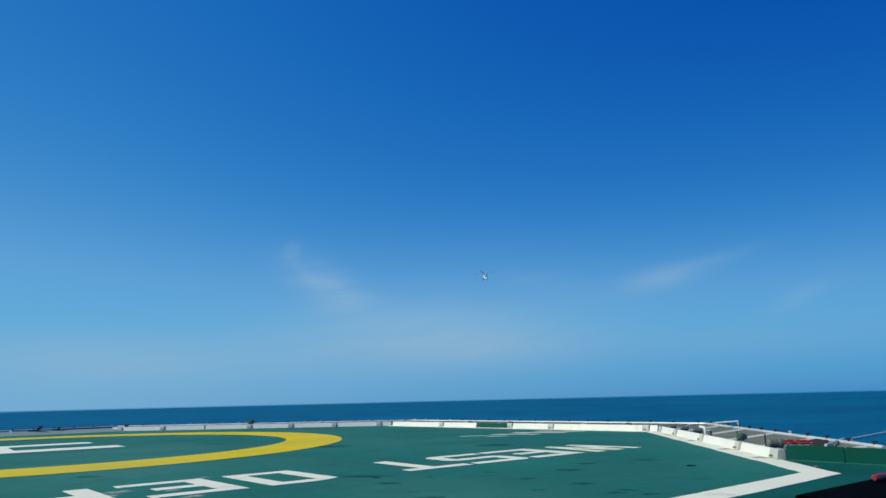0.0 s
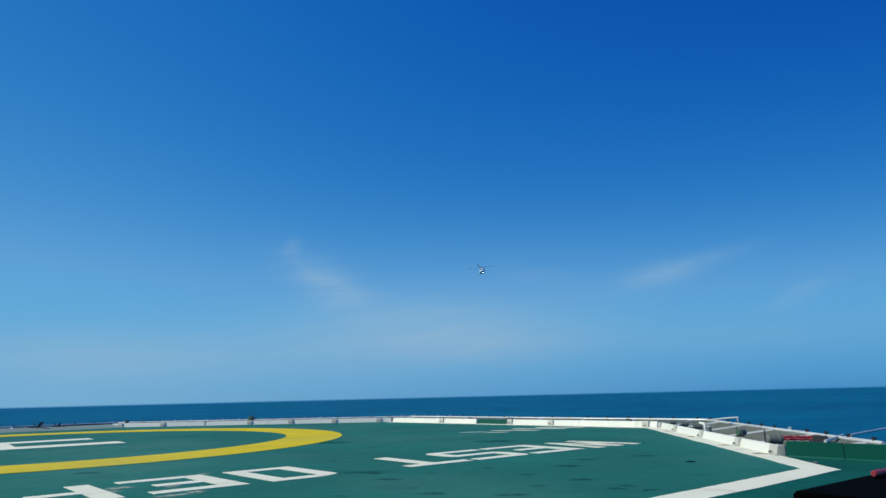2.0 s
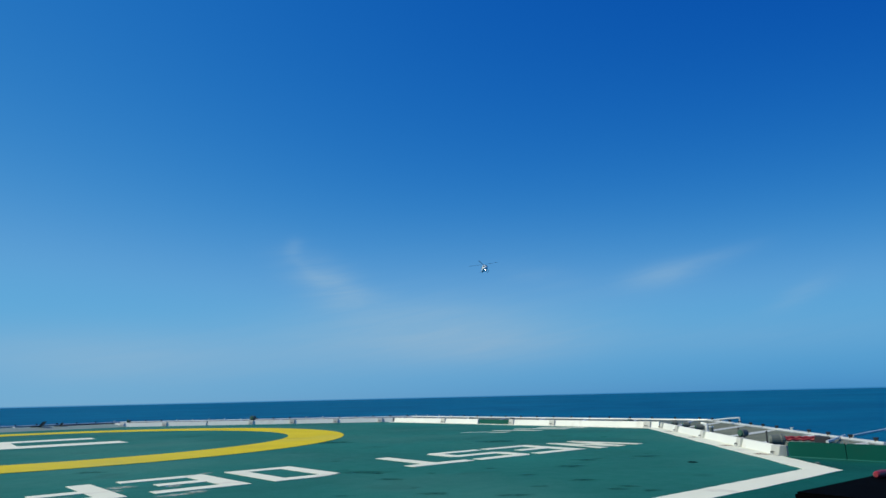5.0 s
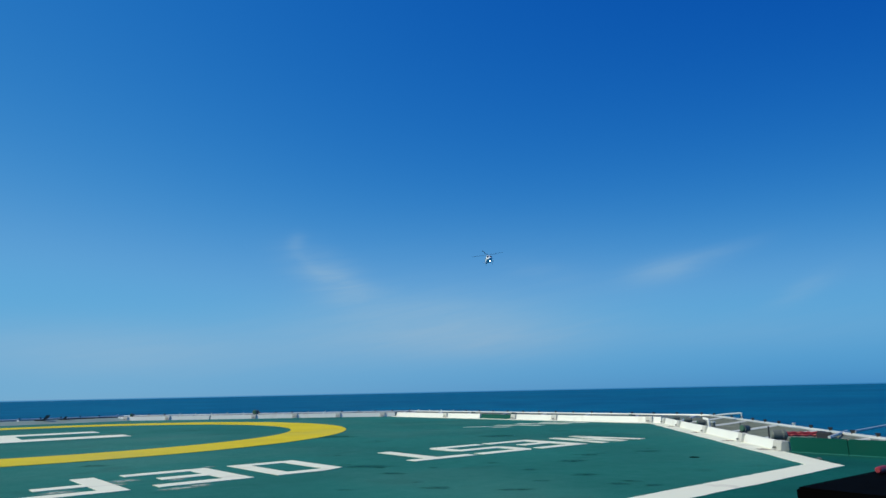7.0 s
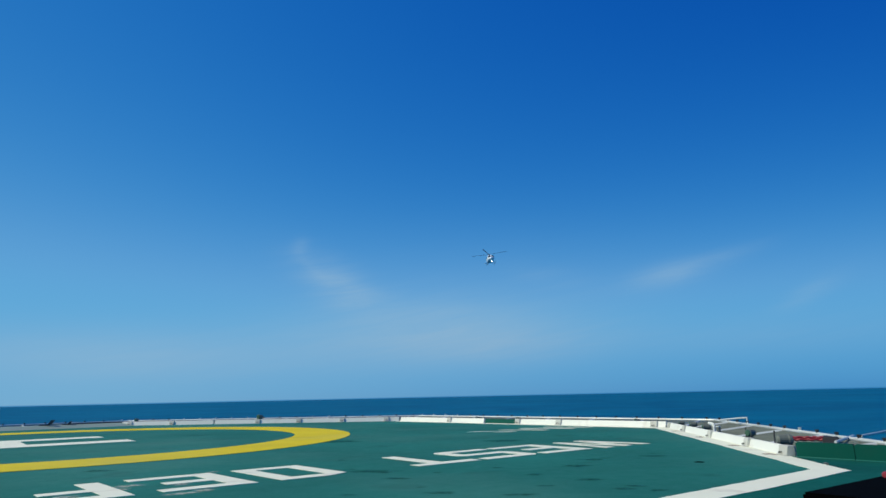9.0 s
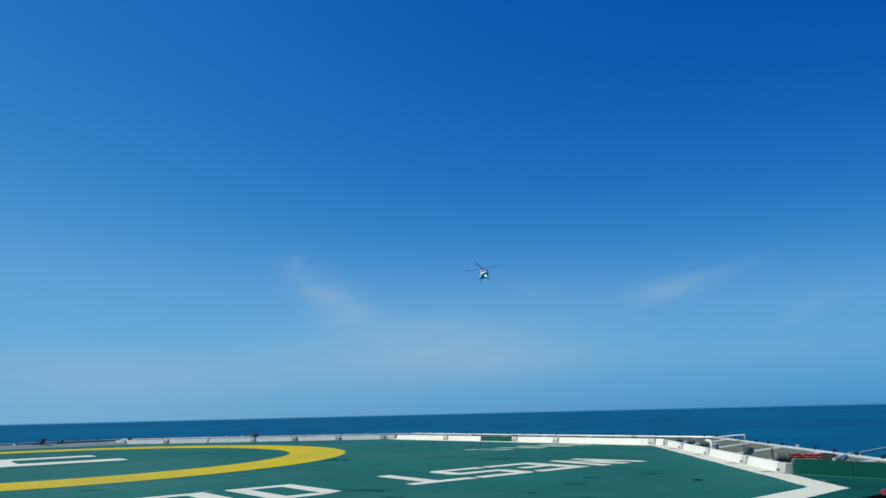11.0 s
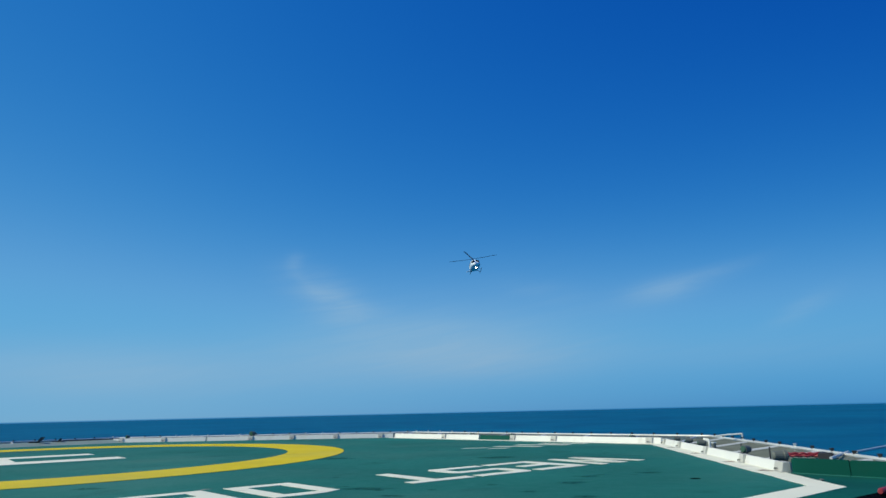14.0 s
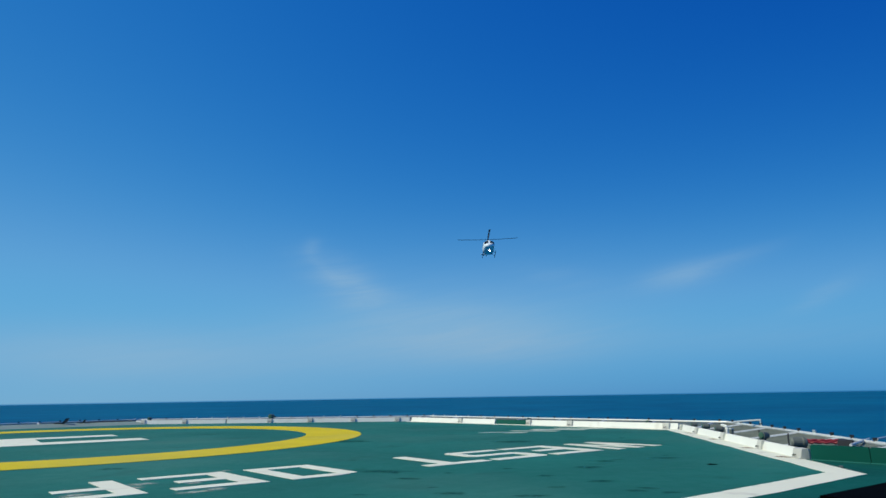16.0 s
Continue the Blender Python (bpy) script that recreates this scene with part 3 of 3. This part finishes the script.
def build_fittings():
    # white frame standing behind the kerb, its bar along the kerb
    q = on_side(0, KERB + 0.17, 1.4)
    bracket = tagged(new("bracket"), "white painted bent steel bracket behind the kerb", "bracket")
    bm = bmesh.new()
    tube(bm, [(0, 0, 0.012), (0, 0, 0.17), (0, 0.012, 0.2), (0, 0.04, 0.212), (0, 0.3, 0.218)], 0.024, 8)
    part("bent_bar", bm, kerb_white, bracket)
    bm = bmesh.new()
    box(bm, -0.05, 0.05, -0.05, 0.05, 0.0, 0.012)
    part("foot_plate", bm, kerb_white, bracket)
    bracket.matrix_world = pose(q.x, q.y, 0.0, 0, 0, SIDE[0])
    # short grey post beside it
    q = on_side(0, KERB + 0.17, 1.14)
    post = tagged(new("post"), "short grey steel post behind the kerb", "post")
    bm = bmesh.new()
    tube(bm, [(0, 0, 0.0), (0, 0, 0.16), (0, 0, 0.175)], [0.035, 0.035, 0.026], 10)
    part("shaft", bm, lamp_grey, post)
    bm = bmesh.new()
    tube(bm, [(0, 0, 0.175), (0, 0, 0.19)], 0.042, 10)
    part("cap", bm, galvanised, post)
    post.matrix_world = pose(q.x, q.y, 0.0)
    # thin dark rods by the lamps
    for along, high in ((-1.42, 0.25), (-0.28, 0.24)):
        q = on_side(0, KERB + 0.17, along)
        bm = bmesh.new()
        tube(bm, [(0, 0, 0.0), (0, 0, high * 0.8), (0.006, 0.004, high)], 0.011, 8)
        rod = tagged(part("rod", bm, dark_steel), "thin dark upright steel rod behind the kerb", "rod", "upright rods")
        rod.matrix_world = pose(q.x, q.y, 0.0)
    # stay on the net's outer rail
    q = net_point(0, 1.0, 2.85)
    stay = tagged(new("net_stay"), "galvanised pipe stay clamped on the net rail", "pipe")
    bm = bmesh.new()
    tube(bm, [(0, 0, 0), (0, 0, 0.15)], 0.016, 8)
    part("post", bm, galvanised, stay)
    bm = bmesh.new()
    tube(bm, [(0.01, 0.0, 0.15), (-0.1, 0.4, 0.12), (-0.2, 0.8, 0.08)], 0.016, 8)
    part("arm", bm, galvanised, stay)
    stay.matrix_world = pose(*q, 0, 0, 0)
    # loose poles lying over the net and the low wall
    for a, b in (((4.90, 8.54, 0.12), (5.56, 9.24, 0.14)), ((5.70, 9.30, 0.13), (7.6, 11.06, 0.13))):
        bm = bmesh.new()
        tube(bm, [Vector(a), (Vector(a) + Vector(b)) / 2, Vector(b)], 0.019, 8)
        tagged(part("pole", bm, galvanised), "galvanised steel pole lying across the safety net", "pole", "loose poles")
    # red hose behind the low wall
    hose = tagged(new("fire_hose"), "dull red fire hose lying folded on the safety net", "hose")
    bm = bmesh.new()
    start, end = Vector((4.75, 9.34)), Vector((5.12, 9.21))
    for shift, lift in ((0.0, 0.0), (0.045, 0.002), (0.022, 0.028)):
        pts = []
        for i in range(25):
            q = start.lerp(end, i / 24) + Vector((0.8, 0.6)) * (shift + 0.008 * math.sin(i * 0.7 + lift * 90))
            pts.append((q.x, q.y, 0.1 + lift + 0.004 * math.sin(i * 1.1 + shift * 60)))
        tube(bm, pts, 0.017, 8)
    part("hose_body", bm, red_paint, hose)
    bm = bmesh.new()
    tube(bm, [pts[-1], tuple(Vector(pts[-1]) + Vector((0.05, 0.0, -0.01))), tuple(Vector(pts[-1]) + Vector((0.12, 0.01, -0.015)))], [0.026, 0.036, 0.03], 10)
    part("nozzle", bm, dark_steel, hose, "dark hose nozzle")
    # small grey cleat on the border's outer edge
    cleat = tagged(new("cleat"), "small weathered grey cleat on the white border", "cleat")
    bm = bmesh.new()
    box(bm, -0.06, 0.06, -0.018, 0.018, 0.0, 0.014)
    bmesh.ops.bevel(bm, geom=bm.edges[:], offset=0.005, segments=2, affect="EDGES")
    part("bar", bm, lamp_grey, cleat)
    cleat.matrix_world = pose(3.99, 7.19, 0.005, 0, 0, 68)
    # dark junction box on the net frame
    bm = bmesh.new()
    box(bm, -0.09, 0.09, -0.07, 0.07, -0.045, 0.045)
    bmesh.ops.bevel(bm, geom=bm.edges[:], offset=0.012, segments=2, affect="EDGES")
    crate = tagged(part("junction_box", bm, dark_steel), "dark steel junction box on the net frame", "box")
    crate.matrix_world = pose(5.06, 8.92, 0.115, 0, 0, -35)


build_fittings()


def build_low_wall():
    wall = tagged(new("low_wall"), "low green painted steel upstand along the landing's edge", "low wall", kind="structure")
    a, step = Vector((4.11, 8.00)), Vector((0.611, -0.792))
    out = Vector((0.792, 0.611))
    thick = out * 0.06
    for s0, s1 in ((0.0, 0.63), (0.637, 2.4), (2.407, 4.2)):
        bm = bmesh.new()
        p, q = a + step * s0, a + step * s1
        prism(bm, [tuple(p), tuple(q), tuple(q + thick), tuple(p + thick)], -0.05, 0.175)
        bmesh.ops.bevel(bm, geom=[e for e in bm.edges if all(v.co.z > 0.1 for v in e.verts)], offset=0.012, segments=2, affect="EDGES")
        part("wall_plate", bm, wall_green, wall)
        # added strip in a lighter green draws the lit edge at the wall's foot
        bm = bmesh.new()
        inward = out * -0.022
        prism(bm, [tuple(p + inward), tuple(q + inward), tuple(q - inward * 0.1), tuple(p - inward * 0.1)], -0.002, 0.012)
        part("foot_strip", bm, deck_green, wall, "added lighter strip for the lit edge along the foot")


build_low_wall()


def build_near_panel():
    """Black panel by the stair head and the red handle on it."""
    panel = tagged(new("stair_panel"), "near-black steel panel at the stair head, shade put into its colour", "panel")
    bm = bmesh.new()
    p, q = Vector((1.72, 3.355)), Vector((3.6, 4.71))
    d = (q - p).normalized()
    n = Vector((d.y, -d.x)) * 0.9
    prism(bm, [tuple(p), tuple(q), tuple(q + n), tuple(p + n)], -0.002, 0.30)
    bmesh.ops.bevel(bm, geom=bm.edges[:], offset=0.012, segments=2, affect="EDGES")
    # the shade over the panel is put into its near-black base colour
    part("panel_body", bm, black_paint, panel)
    handle = tagged(new("red_valve"), "red painted valve body on the black panel", "valve")
    bm = bmesh.new()
    c = p + d * 0.76 + Vector((d.y, -d.x)) * 0.08
    loft(bm, [[(x, rr * math.cos(a), rr * math.sin(a)) for a in (2 * math.pi * k / 14 for k in range(14))] for x, rr in ((0, 0.012), (0.012, 0.019), (0.09, 0.021), (0.1, 0.017), (0.4, 0.017), (0.412, 0.012))])
    part("valve_body", bm, red_paint, handle)
    handle.matrix_world = pose(c.x, c.y, 0.321, 0, 0, math.degrees(math.atan2(d.y, d.x)))


build_near_panel()


def build_tie_downs():
    for x, y in ((2.83, 7.68),):
        ring = tagged(new("tie_down"), "dark recessed tie-down pot in the green deck", "tie-down", "tie-down points")
        bm = bmesh.new()
        n = 16
        # flat disc on the deck; the recess's shade is put into its colour
        prism(bm, [(0.055 * math.cos(2 * math.pi * k / n), 0.055 * math.sin(2 * math.pi * k / n)) for k in range(n)], 0.0, 0.003)
        part("pot", bm, black_paint, ring)
        bm = bmesh.new()
        tube(bm, [(-0.05, 0, 0.004), (0.05, 0, 0.004)], 0.003, 6)
        part("cross_pin", bm, black_paint, ring)
        ring.matrix_world = pose(x, y, 0.0, 0, 0, (x * 97) % 180)


build_tie_downs()


def build_smudges():
    """Dark tyre and oil smudges on the deck paint."""
    rng = random.Random(11)
    specks = [(rng.uniform(-1.6, 3.0), rng.uniform(5.6, 12.5)) for k in range(24)]
    specks = [(x, y, rng.uniform(0.05, 0.11), rng.uniform(0.03, 0.06)) for x, y in specks if (Vector((x, y)) - CENTRE).dot(V_AXIS) < 9.6]
    for x, y, a, b in specks + list(((1.73, 8.2, 0.16, 0.12), (1.29, 6.37, 0.13, 0.10), (0.55, 5.53, 0.16, 0.07), (-0.09, 5.73, 0.14, 0.08), (-0.55, 6.76, 0.15, 0.08), (1.45, 5.74, 0.10, 0.07),
                       (1.42, 7.55, 0.15, 0.12), (0.84, 6.85, 0.12, 0.09), (-0.86, 7.43, 0.34, 0.14), (1.7, 5.61, 0.09, 0.06), (2.55, 8.5, 0.2, 0.1), (-4.3, 8.1, 0.2, 0.12), (-5.2, 9.4, 0.3, 0.12),
                       (-5.9, 8.2, 0.2, 0.1), (2.9, 10.6, 0.35, 0.2), (0.9, 11.8, 0.4, 0.25), (-2.1, 12.5, 0.4, 0.3))):
        n = 20
        turn = rng.uniform(-0.3, 0.3)
        spokes = []
        for k in range(n):
            r = 1.25 * (0.6 + 0.55 * rng.random())
            ang = 2 * math.pi * k / n
            px, py = a * r * math.cos(ang), b * r * math.sin(ang)
            spokes.append((px * math.cos(turn) - py * math.sin(turn), px * math.sin(turn) + py * math.cos(turn)))
        tagged(stain("deck_smudge", smudge_green, (x, y), spokes), "dark green scuff mark on the deck paint", "stain", "deck smudges", "structure")


build_smudges()


def build_rust():
    """Rusty run-off on the white border in front of the joint blocks."""
    rng = random.Random(3)
    for along in (-2.1, -0.72, 1.16, 3.0):
        for out, a, b in ((KERB - 0.1, 0.16, 0.07), (KERB - 0.17, 0.10, 0.05)):
            q = on_side(0, out, along + 0.1)
            spokes = [(b * r * math.cos(g), a * r * math.sin(g)) for g, r in ((2 * math.pi * k / 16, 0.7 + 0.6 * rng.random()) for k in range(16))]
            tagged(stain("rust_stain", rust_stain, tuple(q), spokes, 0.007), "thin brown rust stain on the white border", "stain", "rust stains", "structure")


build_rust()


def build_far_left():
    """Dark floodlights and pipework on the far edge of the deck, past the end of the kerb."""
    for along, size in ((-1.0, 0.52), (-1.62, 0.34)):
        q = on_side(3, KERB + 0.09, along)
        flood = tagged(new("floodlight"), "dark floodlight tilted up on the far deck edge", "floodlight", "floodlights")
        bm = bmesh.new()
        box(bm, -0.3, 0.3, -0.14, 0.14, 0.0, 0.08)
        bmesh.ops.bevel(bm, geom=bm.edges[:], offset=0.02, segments=2, affect="EDGES")
        part("base", bm, dark_steel, flood)
        bm = bmesh.new()
        loft(bm, [[(0.2 + x + 0.7 * (z - 0.07), y, z) for y, z in ((-0.16, 0.07), (0.16, 0.07), (0.13, 0.34), (-0.13, 0.34))] for x in (0.0, 0.16)])
        part("head", bm, dark_steel, flood)
        flood.matrix_world = pose(q.x, q.y, 0.104, 0, 0, 12) @ Matrix.Diagonal((size, size, size, 1))
    kerb = tagged(new("edge_strip"), "low grey steel edge strip on the far deck side", "edge strip", kind="structure")
    bm = bmesh.new()
    loft(bm, [[on_side(3, KERB + d, s).to_3d() + Vector((0, 0, z)) for d, z in ((-0.45, 0), (0.0, 0.1), (0.18, 0.11), (0.2, 0))] for s in (-4.0, 0.0, 4.4)])
    part("strip", bm, edge_grey, kerb)
    q0, q1 = on_side(3, KERB + 0.1, -3.6), on_side(3, KERB + 0.1, -1.7)
    bm = bmesh.new()
    tube(bm, [(q0.x, q0.y, 0.128), (q1.x, q1.y, 0.128)], 0.018, 8)
    tagged(part("pipe", bm, dark_steel), "dark pipe along the far deck edge", "pipe")


build_far_left()


# ---- helicopter ----
HULL = [(-4.7, 0.15, 1.2, 0.12), (-4.55, 0.5, 1.22, 0.32), (-4.2, 0.85, 1.28, 0.48), (-3.95, 1.0, 1.36, 0.58), (-3.65, 1.1, 1.5, 0.84), (-3.35, 1.18, 1.64, 1.02),
        (-2.8, 1.28, 1.72, 1.1), (-2.0, 1.34, 1.78, 1.16),
        (-0.5, 1.36, 1.8, 1.2), (0.9, 1.32, 1.84, 1.16), (1.8, 1.05, 1.98, 0.98), (2.7, 0.66, 2.14, 0.68), (3.6, 0.42, 2.26, 0.44), (5.5, 0.3, 2.42, 0.32), (8.4, 0.16, 2.66, 0.18)]


def hull_point(y, angle, swell=0.0):
    """A point of the fuselage's skin; angle 90 is the top."""
    ys = [h[0] for h in HULL]
    w, c, t = (float(np.interp(y, ys, [h[i] for h in HULL])) for i in (1, 2, 3))
    a = radians(angle)
    ca, sa = math.cos(a), math.sin(a)
    e = 0.75
    return Vector(((w + swell) * math.copysign(abs(ca) ** e, ca), y, c + (t + swell) * math.copysign(abs(sa) ** e, sa)))


def skin_patch(y0, y1, a0, a1, swell=0.012, steps=6):
    bm = bmesh.new()
    rows = []
    for lift in (swell, -0.01):
        rows.append([[bm.verts.new(hull_point(y0 + (y1 - y0) * i / steps, a0 + (a1 - a0) * j / steps, lift)) for j in range(steps + 1)] for i in range(steps + 1)])
    for i in range(steps):
        for j in range(steps):
            bm.faces.new((rows[0][i][j], rows[0][i + 1][j], rows[0][i + 1][j + 1], rows[0][i][j + 1]))
    rim = [(0, j) for j in range(steps)] + [(i, steps) for i in range(steps)] + [(steps, j) for j in range(steps, 0, -1)] + [(i, 0) for i in range(steps, 0, -1)]
    for (i, j), (k, m) in zip(rim, rim[1:] + rim[:1]):
        bm.faces.new((rows[0][i][j], rows[0][k][m], rows[1][k][m], rows[1][i][j]))
    loose = [v for v in bm.verts if not v.link_faces]
    bmesh.ops.delete(bm, geom=loose, context="VERTS")
    return bm


def build_helicopter():
    heli = tagged(new("helicopter"), "white helicopter on dark skids with its landing light on", "helicopter")
    bm = bmesh.new()
    ys = [h[0] for h in HULL]
    fine = sorted(set(ys + [(a + b) / 2 for a, b in zip(ys, ys[1:])]))
    loft(bm, [[hull_point(y, 360 * k / 32) for k in range(32)] for y in fine])
    part("fuselage", bm, heli_white, heli, smooth=True)
    for a0, a1 in ((97, 160), (20, 83)):
        part("windshield", skin_patch(-4.0, -3.36, a0, a1, 0.02), heli_glass, heli, "dark windshield pane", True)
    for a0, a1 in ((200, 228), (312, 340)):
        part("chin_window", skin_patch(-4.2, -3.8, a0, a1, 0.022), heli_glass, heli, "dark chin window", True)
    for a0, a1 in ((150, 178), (2, 30)):
        part("cockpit_door_window", skin_patch(-2.6, -1.9, a0, a1, 0.014), heli_glass, heli, "dark side window", True)
        part("cabin_window", skin_patch(-1.6, -0.5, a0, a1, 0.014), heli_glass, heli, "dark side window", True)
        part("cabin_window", skin_patch(-0.3, 0.8, a0, a1, 0.014), heli_glass, heli, "dark side window", True)
    bm = bmesh.new()
    cowl = [(-1.9, 0.3, 2.85, 0.1), (-1.5, 0.62, 2.95, 0.38), (-0.6, 0.78, 3.0, 0.5), (0.8, 0.78, 3.0, 0.48), (2.0, 0.6, 2.9, 0.36), (2.8, 0.3, 2.8, 0.18)]
    loft(bm, [[(w * math.cos(a), y, c + t * math.sin(a)) for a in (2 * math.pi * k / 20 for k in range(20))] for y, w, c, t in cowl])
    part("engine_cowling", bm, heli_white, heli, smooth=True)
    for side in (-1, 1):
        bm = bmesh.new()
        tube(bm, [(side * 0.42, 1.9, 2.95), (side * 0.5, 2.5, 3.02), (side * 0.62, 2.9, 3.05)], [0.16, 0.17, 0.18], 12)
        part("exhaust", bm, heli_dark, heli, "dark exhaust pipe")
        bm = bmesh.new()
        loft(bm, [[(side * 0.4 + 0.16 * math.cos(a), y, 3.0 + 0.13 * math.sin(a)) for a in (2 * math.pi * k / 14 for k in range(14))] for y in (-1.62, -1.5)])
        part("air_intake", bm, heli_dark, heli, "dark engine air intake")
        # landing skid
        bm = bmesh.new()
        tube(bm, [(side * 1.42, -3.2, 0.32), (side * 1.42, -2.95, 0.12), (side * 1.42, -2.6, 0.05), (side * 1.42, 0.0, 0.05), (side * 1.42, 1.5, 0.05)], 0.06, 8)
        part("skid", bm, heli_dark, heli, "dark tubular landing skid")
        for y in (-1.9, 0.6):
            bm = bmesh.new()
            tube(bm, [(side * 0.5, y, 0.72), (side * 0.95, y, 0.58), (side * 1.3, y, 0.3), (side * 1.42, y, 0.08)], 0.055, 8)
            part("cross_tube", bm, heli_dark, heli)
        bm = bmesh.new()
        prism(bm, [(side * 0.25, 6.3), (side * 1.45, 6.5), (side * 1.45, 7.1), (side * 0.25, 7.2)], 2.42, 2.5)
        part("stabiliser", bm, heli_white, heli)
    bm = bmesh.new()
    loft(bm, [[(x, y, z) for x, y in ((-0.07, y0), (0.07, y0), (0.04, y1), (-0.04, y1))] for y0, y1, z in ((7.7, 8.9, 2.5), (8.5, 9.35, 3.4), (9.1, 9.7, 4.25))])
    part("tail_fin", bm, heli_blue, heli, "dark blue tail fin")
    bm = bmesh.new()
    tube(bm, [(0, 0, 3.35), (0, 0, 3.95)], [0.16, 0.09], 12)
    part("mast", bm, heli_dark, heli)
    bm = bmesh.new()
    tube(bm, [(0.08, -2.5, 0.78), (0.08, -2.52, 0.6)], 0.05, 8)
    tube(bm, [(0.08, -2.5, 0.5), (0.08, -2.64, 0.5)], [0.12, 0.2], 14)
    lamp = part("landing_light", bm, heli_dark, heli)
    bm = bmesh.new()
    loft(bm, [[(0.08 + r * math.cos(a), y, 0.5 + r * math.sin(a)) for a in (2 * math.pi * k / 20 for k in range(20))] for y, r in ((-2.645, 0.15), (-2.68, 0.12), (-2.69, 0.04))])
    part("lens", bm, landing_glow, lamp, "lit white lens")
    # main rotor: hub with four blades
    bm = bmesh.new()
    tube(bm, [(0, 0, -0.12), (0, 0, 0.0), (0, 0, 0.12)], [0.2, 0.26, 0.14], 14)
    rotor = part("main_rotor", bm, heli_dark, heli, "dark four-bladed main rotor")
    blade = None
    for k in range(4):
        if blade is None:
            bm = bmesh.new()
            secs = []
            for r in (0.15, 0.7, 1.1, 3.0, 5.0, 6.8, 7.0):
                c = 0.09 if r < 1 else 0.18
                t = 0.05 if r < 1 else 0.02
                z = 0.055 * (r / 7) + 0.12 * (r / 7) ** 2
                secs.append([(r, y, z + dz) for y, dz in ((-c, 0), (-c * 0.5, t), (c * 0.4, t * 0.8), (c, 0), (c * 0.4, -t * 0.7), (-c * 0.5, -t))])
            loft(bm, secs)
            blade = part("blade", bm, rotor_grey, rotor)
        else:
            share(blade, pose(0, 0, 0, 0, 0, 90 * k), rotor)
    rotor.location = (0, 0, 4.0)
    # tail rotor on the fin
    bm = bmesh.new()
    tube(bm, [(-0.08, 0, 0), (0.1, 0, 0)], 0.1, 10)
    tail = part("tail_rotor", bm, heli_dark, heli, "dark two-bladed tail rotor")
    for k in range(2):
        bm = bmesh.new()
        s = 1 if k else -1
        box(bm, 0.05, 0.075, -0.12, 0.12, 0.05 * s if s > 0 else -1.3, 1.3 if s > 0 else -0.05)
        part("blade", bm, heli_dark, tail)
    tail.location = (0.12, 9.35, 4.05)
    return heli, rotor, tail


helicopter, main_rotor, tail_rotor = build_helicopter()

# bearing, height angle and distance of the landing light; then yaw, pitch and bank of the machine
FLIGHT = [
    (0.0, 4.2, 10.6, 375.0), (0.5, 3.99, 10.7, 367.5), (1.0, 3.93, 10.72, 360.0), (1.5, 3.96, 10.75, 352.5), (2.0, 3.94, 10.79, 345.0),
    (2.5, 3.87, 10.86, 337.5), (3.0, 3.87, 10.86, 330.0), (3.5, 3.98, 10.92, 322.5), (4.0, 3.94, 10.93, 315.0), (6.5, 4.27, 11.27, 278.1),
    (7.0, 4.24, 11.36, 270.8), (7.5, 4.3, 11.41, 263.4), (8.0, 4.28, 11.53, 256.0), (10.5, 3.85, 11.86, 223.2), (11.0, 3.85, 11.89, 216.7),
    (11.5, 3.63, 12.03, 210.1), (12.0, 3.59, 12.1, 203.6), (12.5, 3.46, 12.19, 197.0), (13.0, 3.41, 12.29, 189.8), (13.5, 3.31, 12.36, 182.5),
    (14.0, 3.19, 12.52, 175.2), (14.5, 3.15, 12.7, 168.0), (15.0, 3.1, 12.79, 160.7), (15.5, 3.06, 12.75, 153.3), (16.0, 2.91, 12.77, 146.0)]
TURN = [(0.0, 7, 4, 9), (8.0, 7, 4, 9), (14.0, 7, 4, 9), (14.5, 7, 4, 6), (15.0, 6, 4, 4), (15.5, 4, 4, 1), (16.0, 4, 4, 1)]
LIGHT = Vector((0.08, -2.69, 0.5))


def motions():
    rows = []
    for t, bearing, height, far in FLIGHT:
        yaw, pitch, bank = (float(np.interp(t, [r[0] for r in TURN], [r[i] for r in TURN])) for i in (1, 2, 3))
        b, e = radians(bearing), radians(height)
        spot = Vector(EYE) + Vector((math.sin(b) * math.cos(e), math.cos(b) * math.cos(e), math.sin(e))) * far
        turn = pose(0, 0, 0, 0, 0, yaw - bearing) @ pose(0, 0, 0, 0, -bank, 0) @ pose(0, 0, 0, -pitch, 0, 0)
        place = spot - turn @ LIGHT
        rows.append((t, Matrix.Translation(place) @ turn))
    walk(helicopter, rows)
    steps = range(frame(16.0))
    late = [24.0 * min(1.0, max(0.0, (14.5 - i / FPS) / 0.5)) for i in steps]
    # the rotor disc stays nearly level while the body hangs banked under it
    level = [float(np.interp(i / FPS, [r[0] for r in TURN], [r[3] for r in TURN])) - 1.0 for i in steps]
    walk(main_rotor, [(i / FPS, pose(0, 0, 4.0, 0, level[i], 0) @ pose(0, 0, 0, 0, 0, (i - (frame(16.0) - 1)) * 66.0 - late[i])) for i in steps])
    walk(tail_rotor, [(i / FPS, pose(0.12, 9.35, 4.05, (i * 80.0) % 360, 0, 0)) for i in steps])


motions()
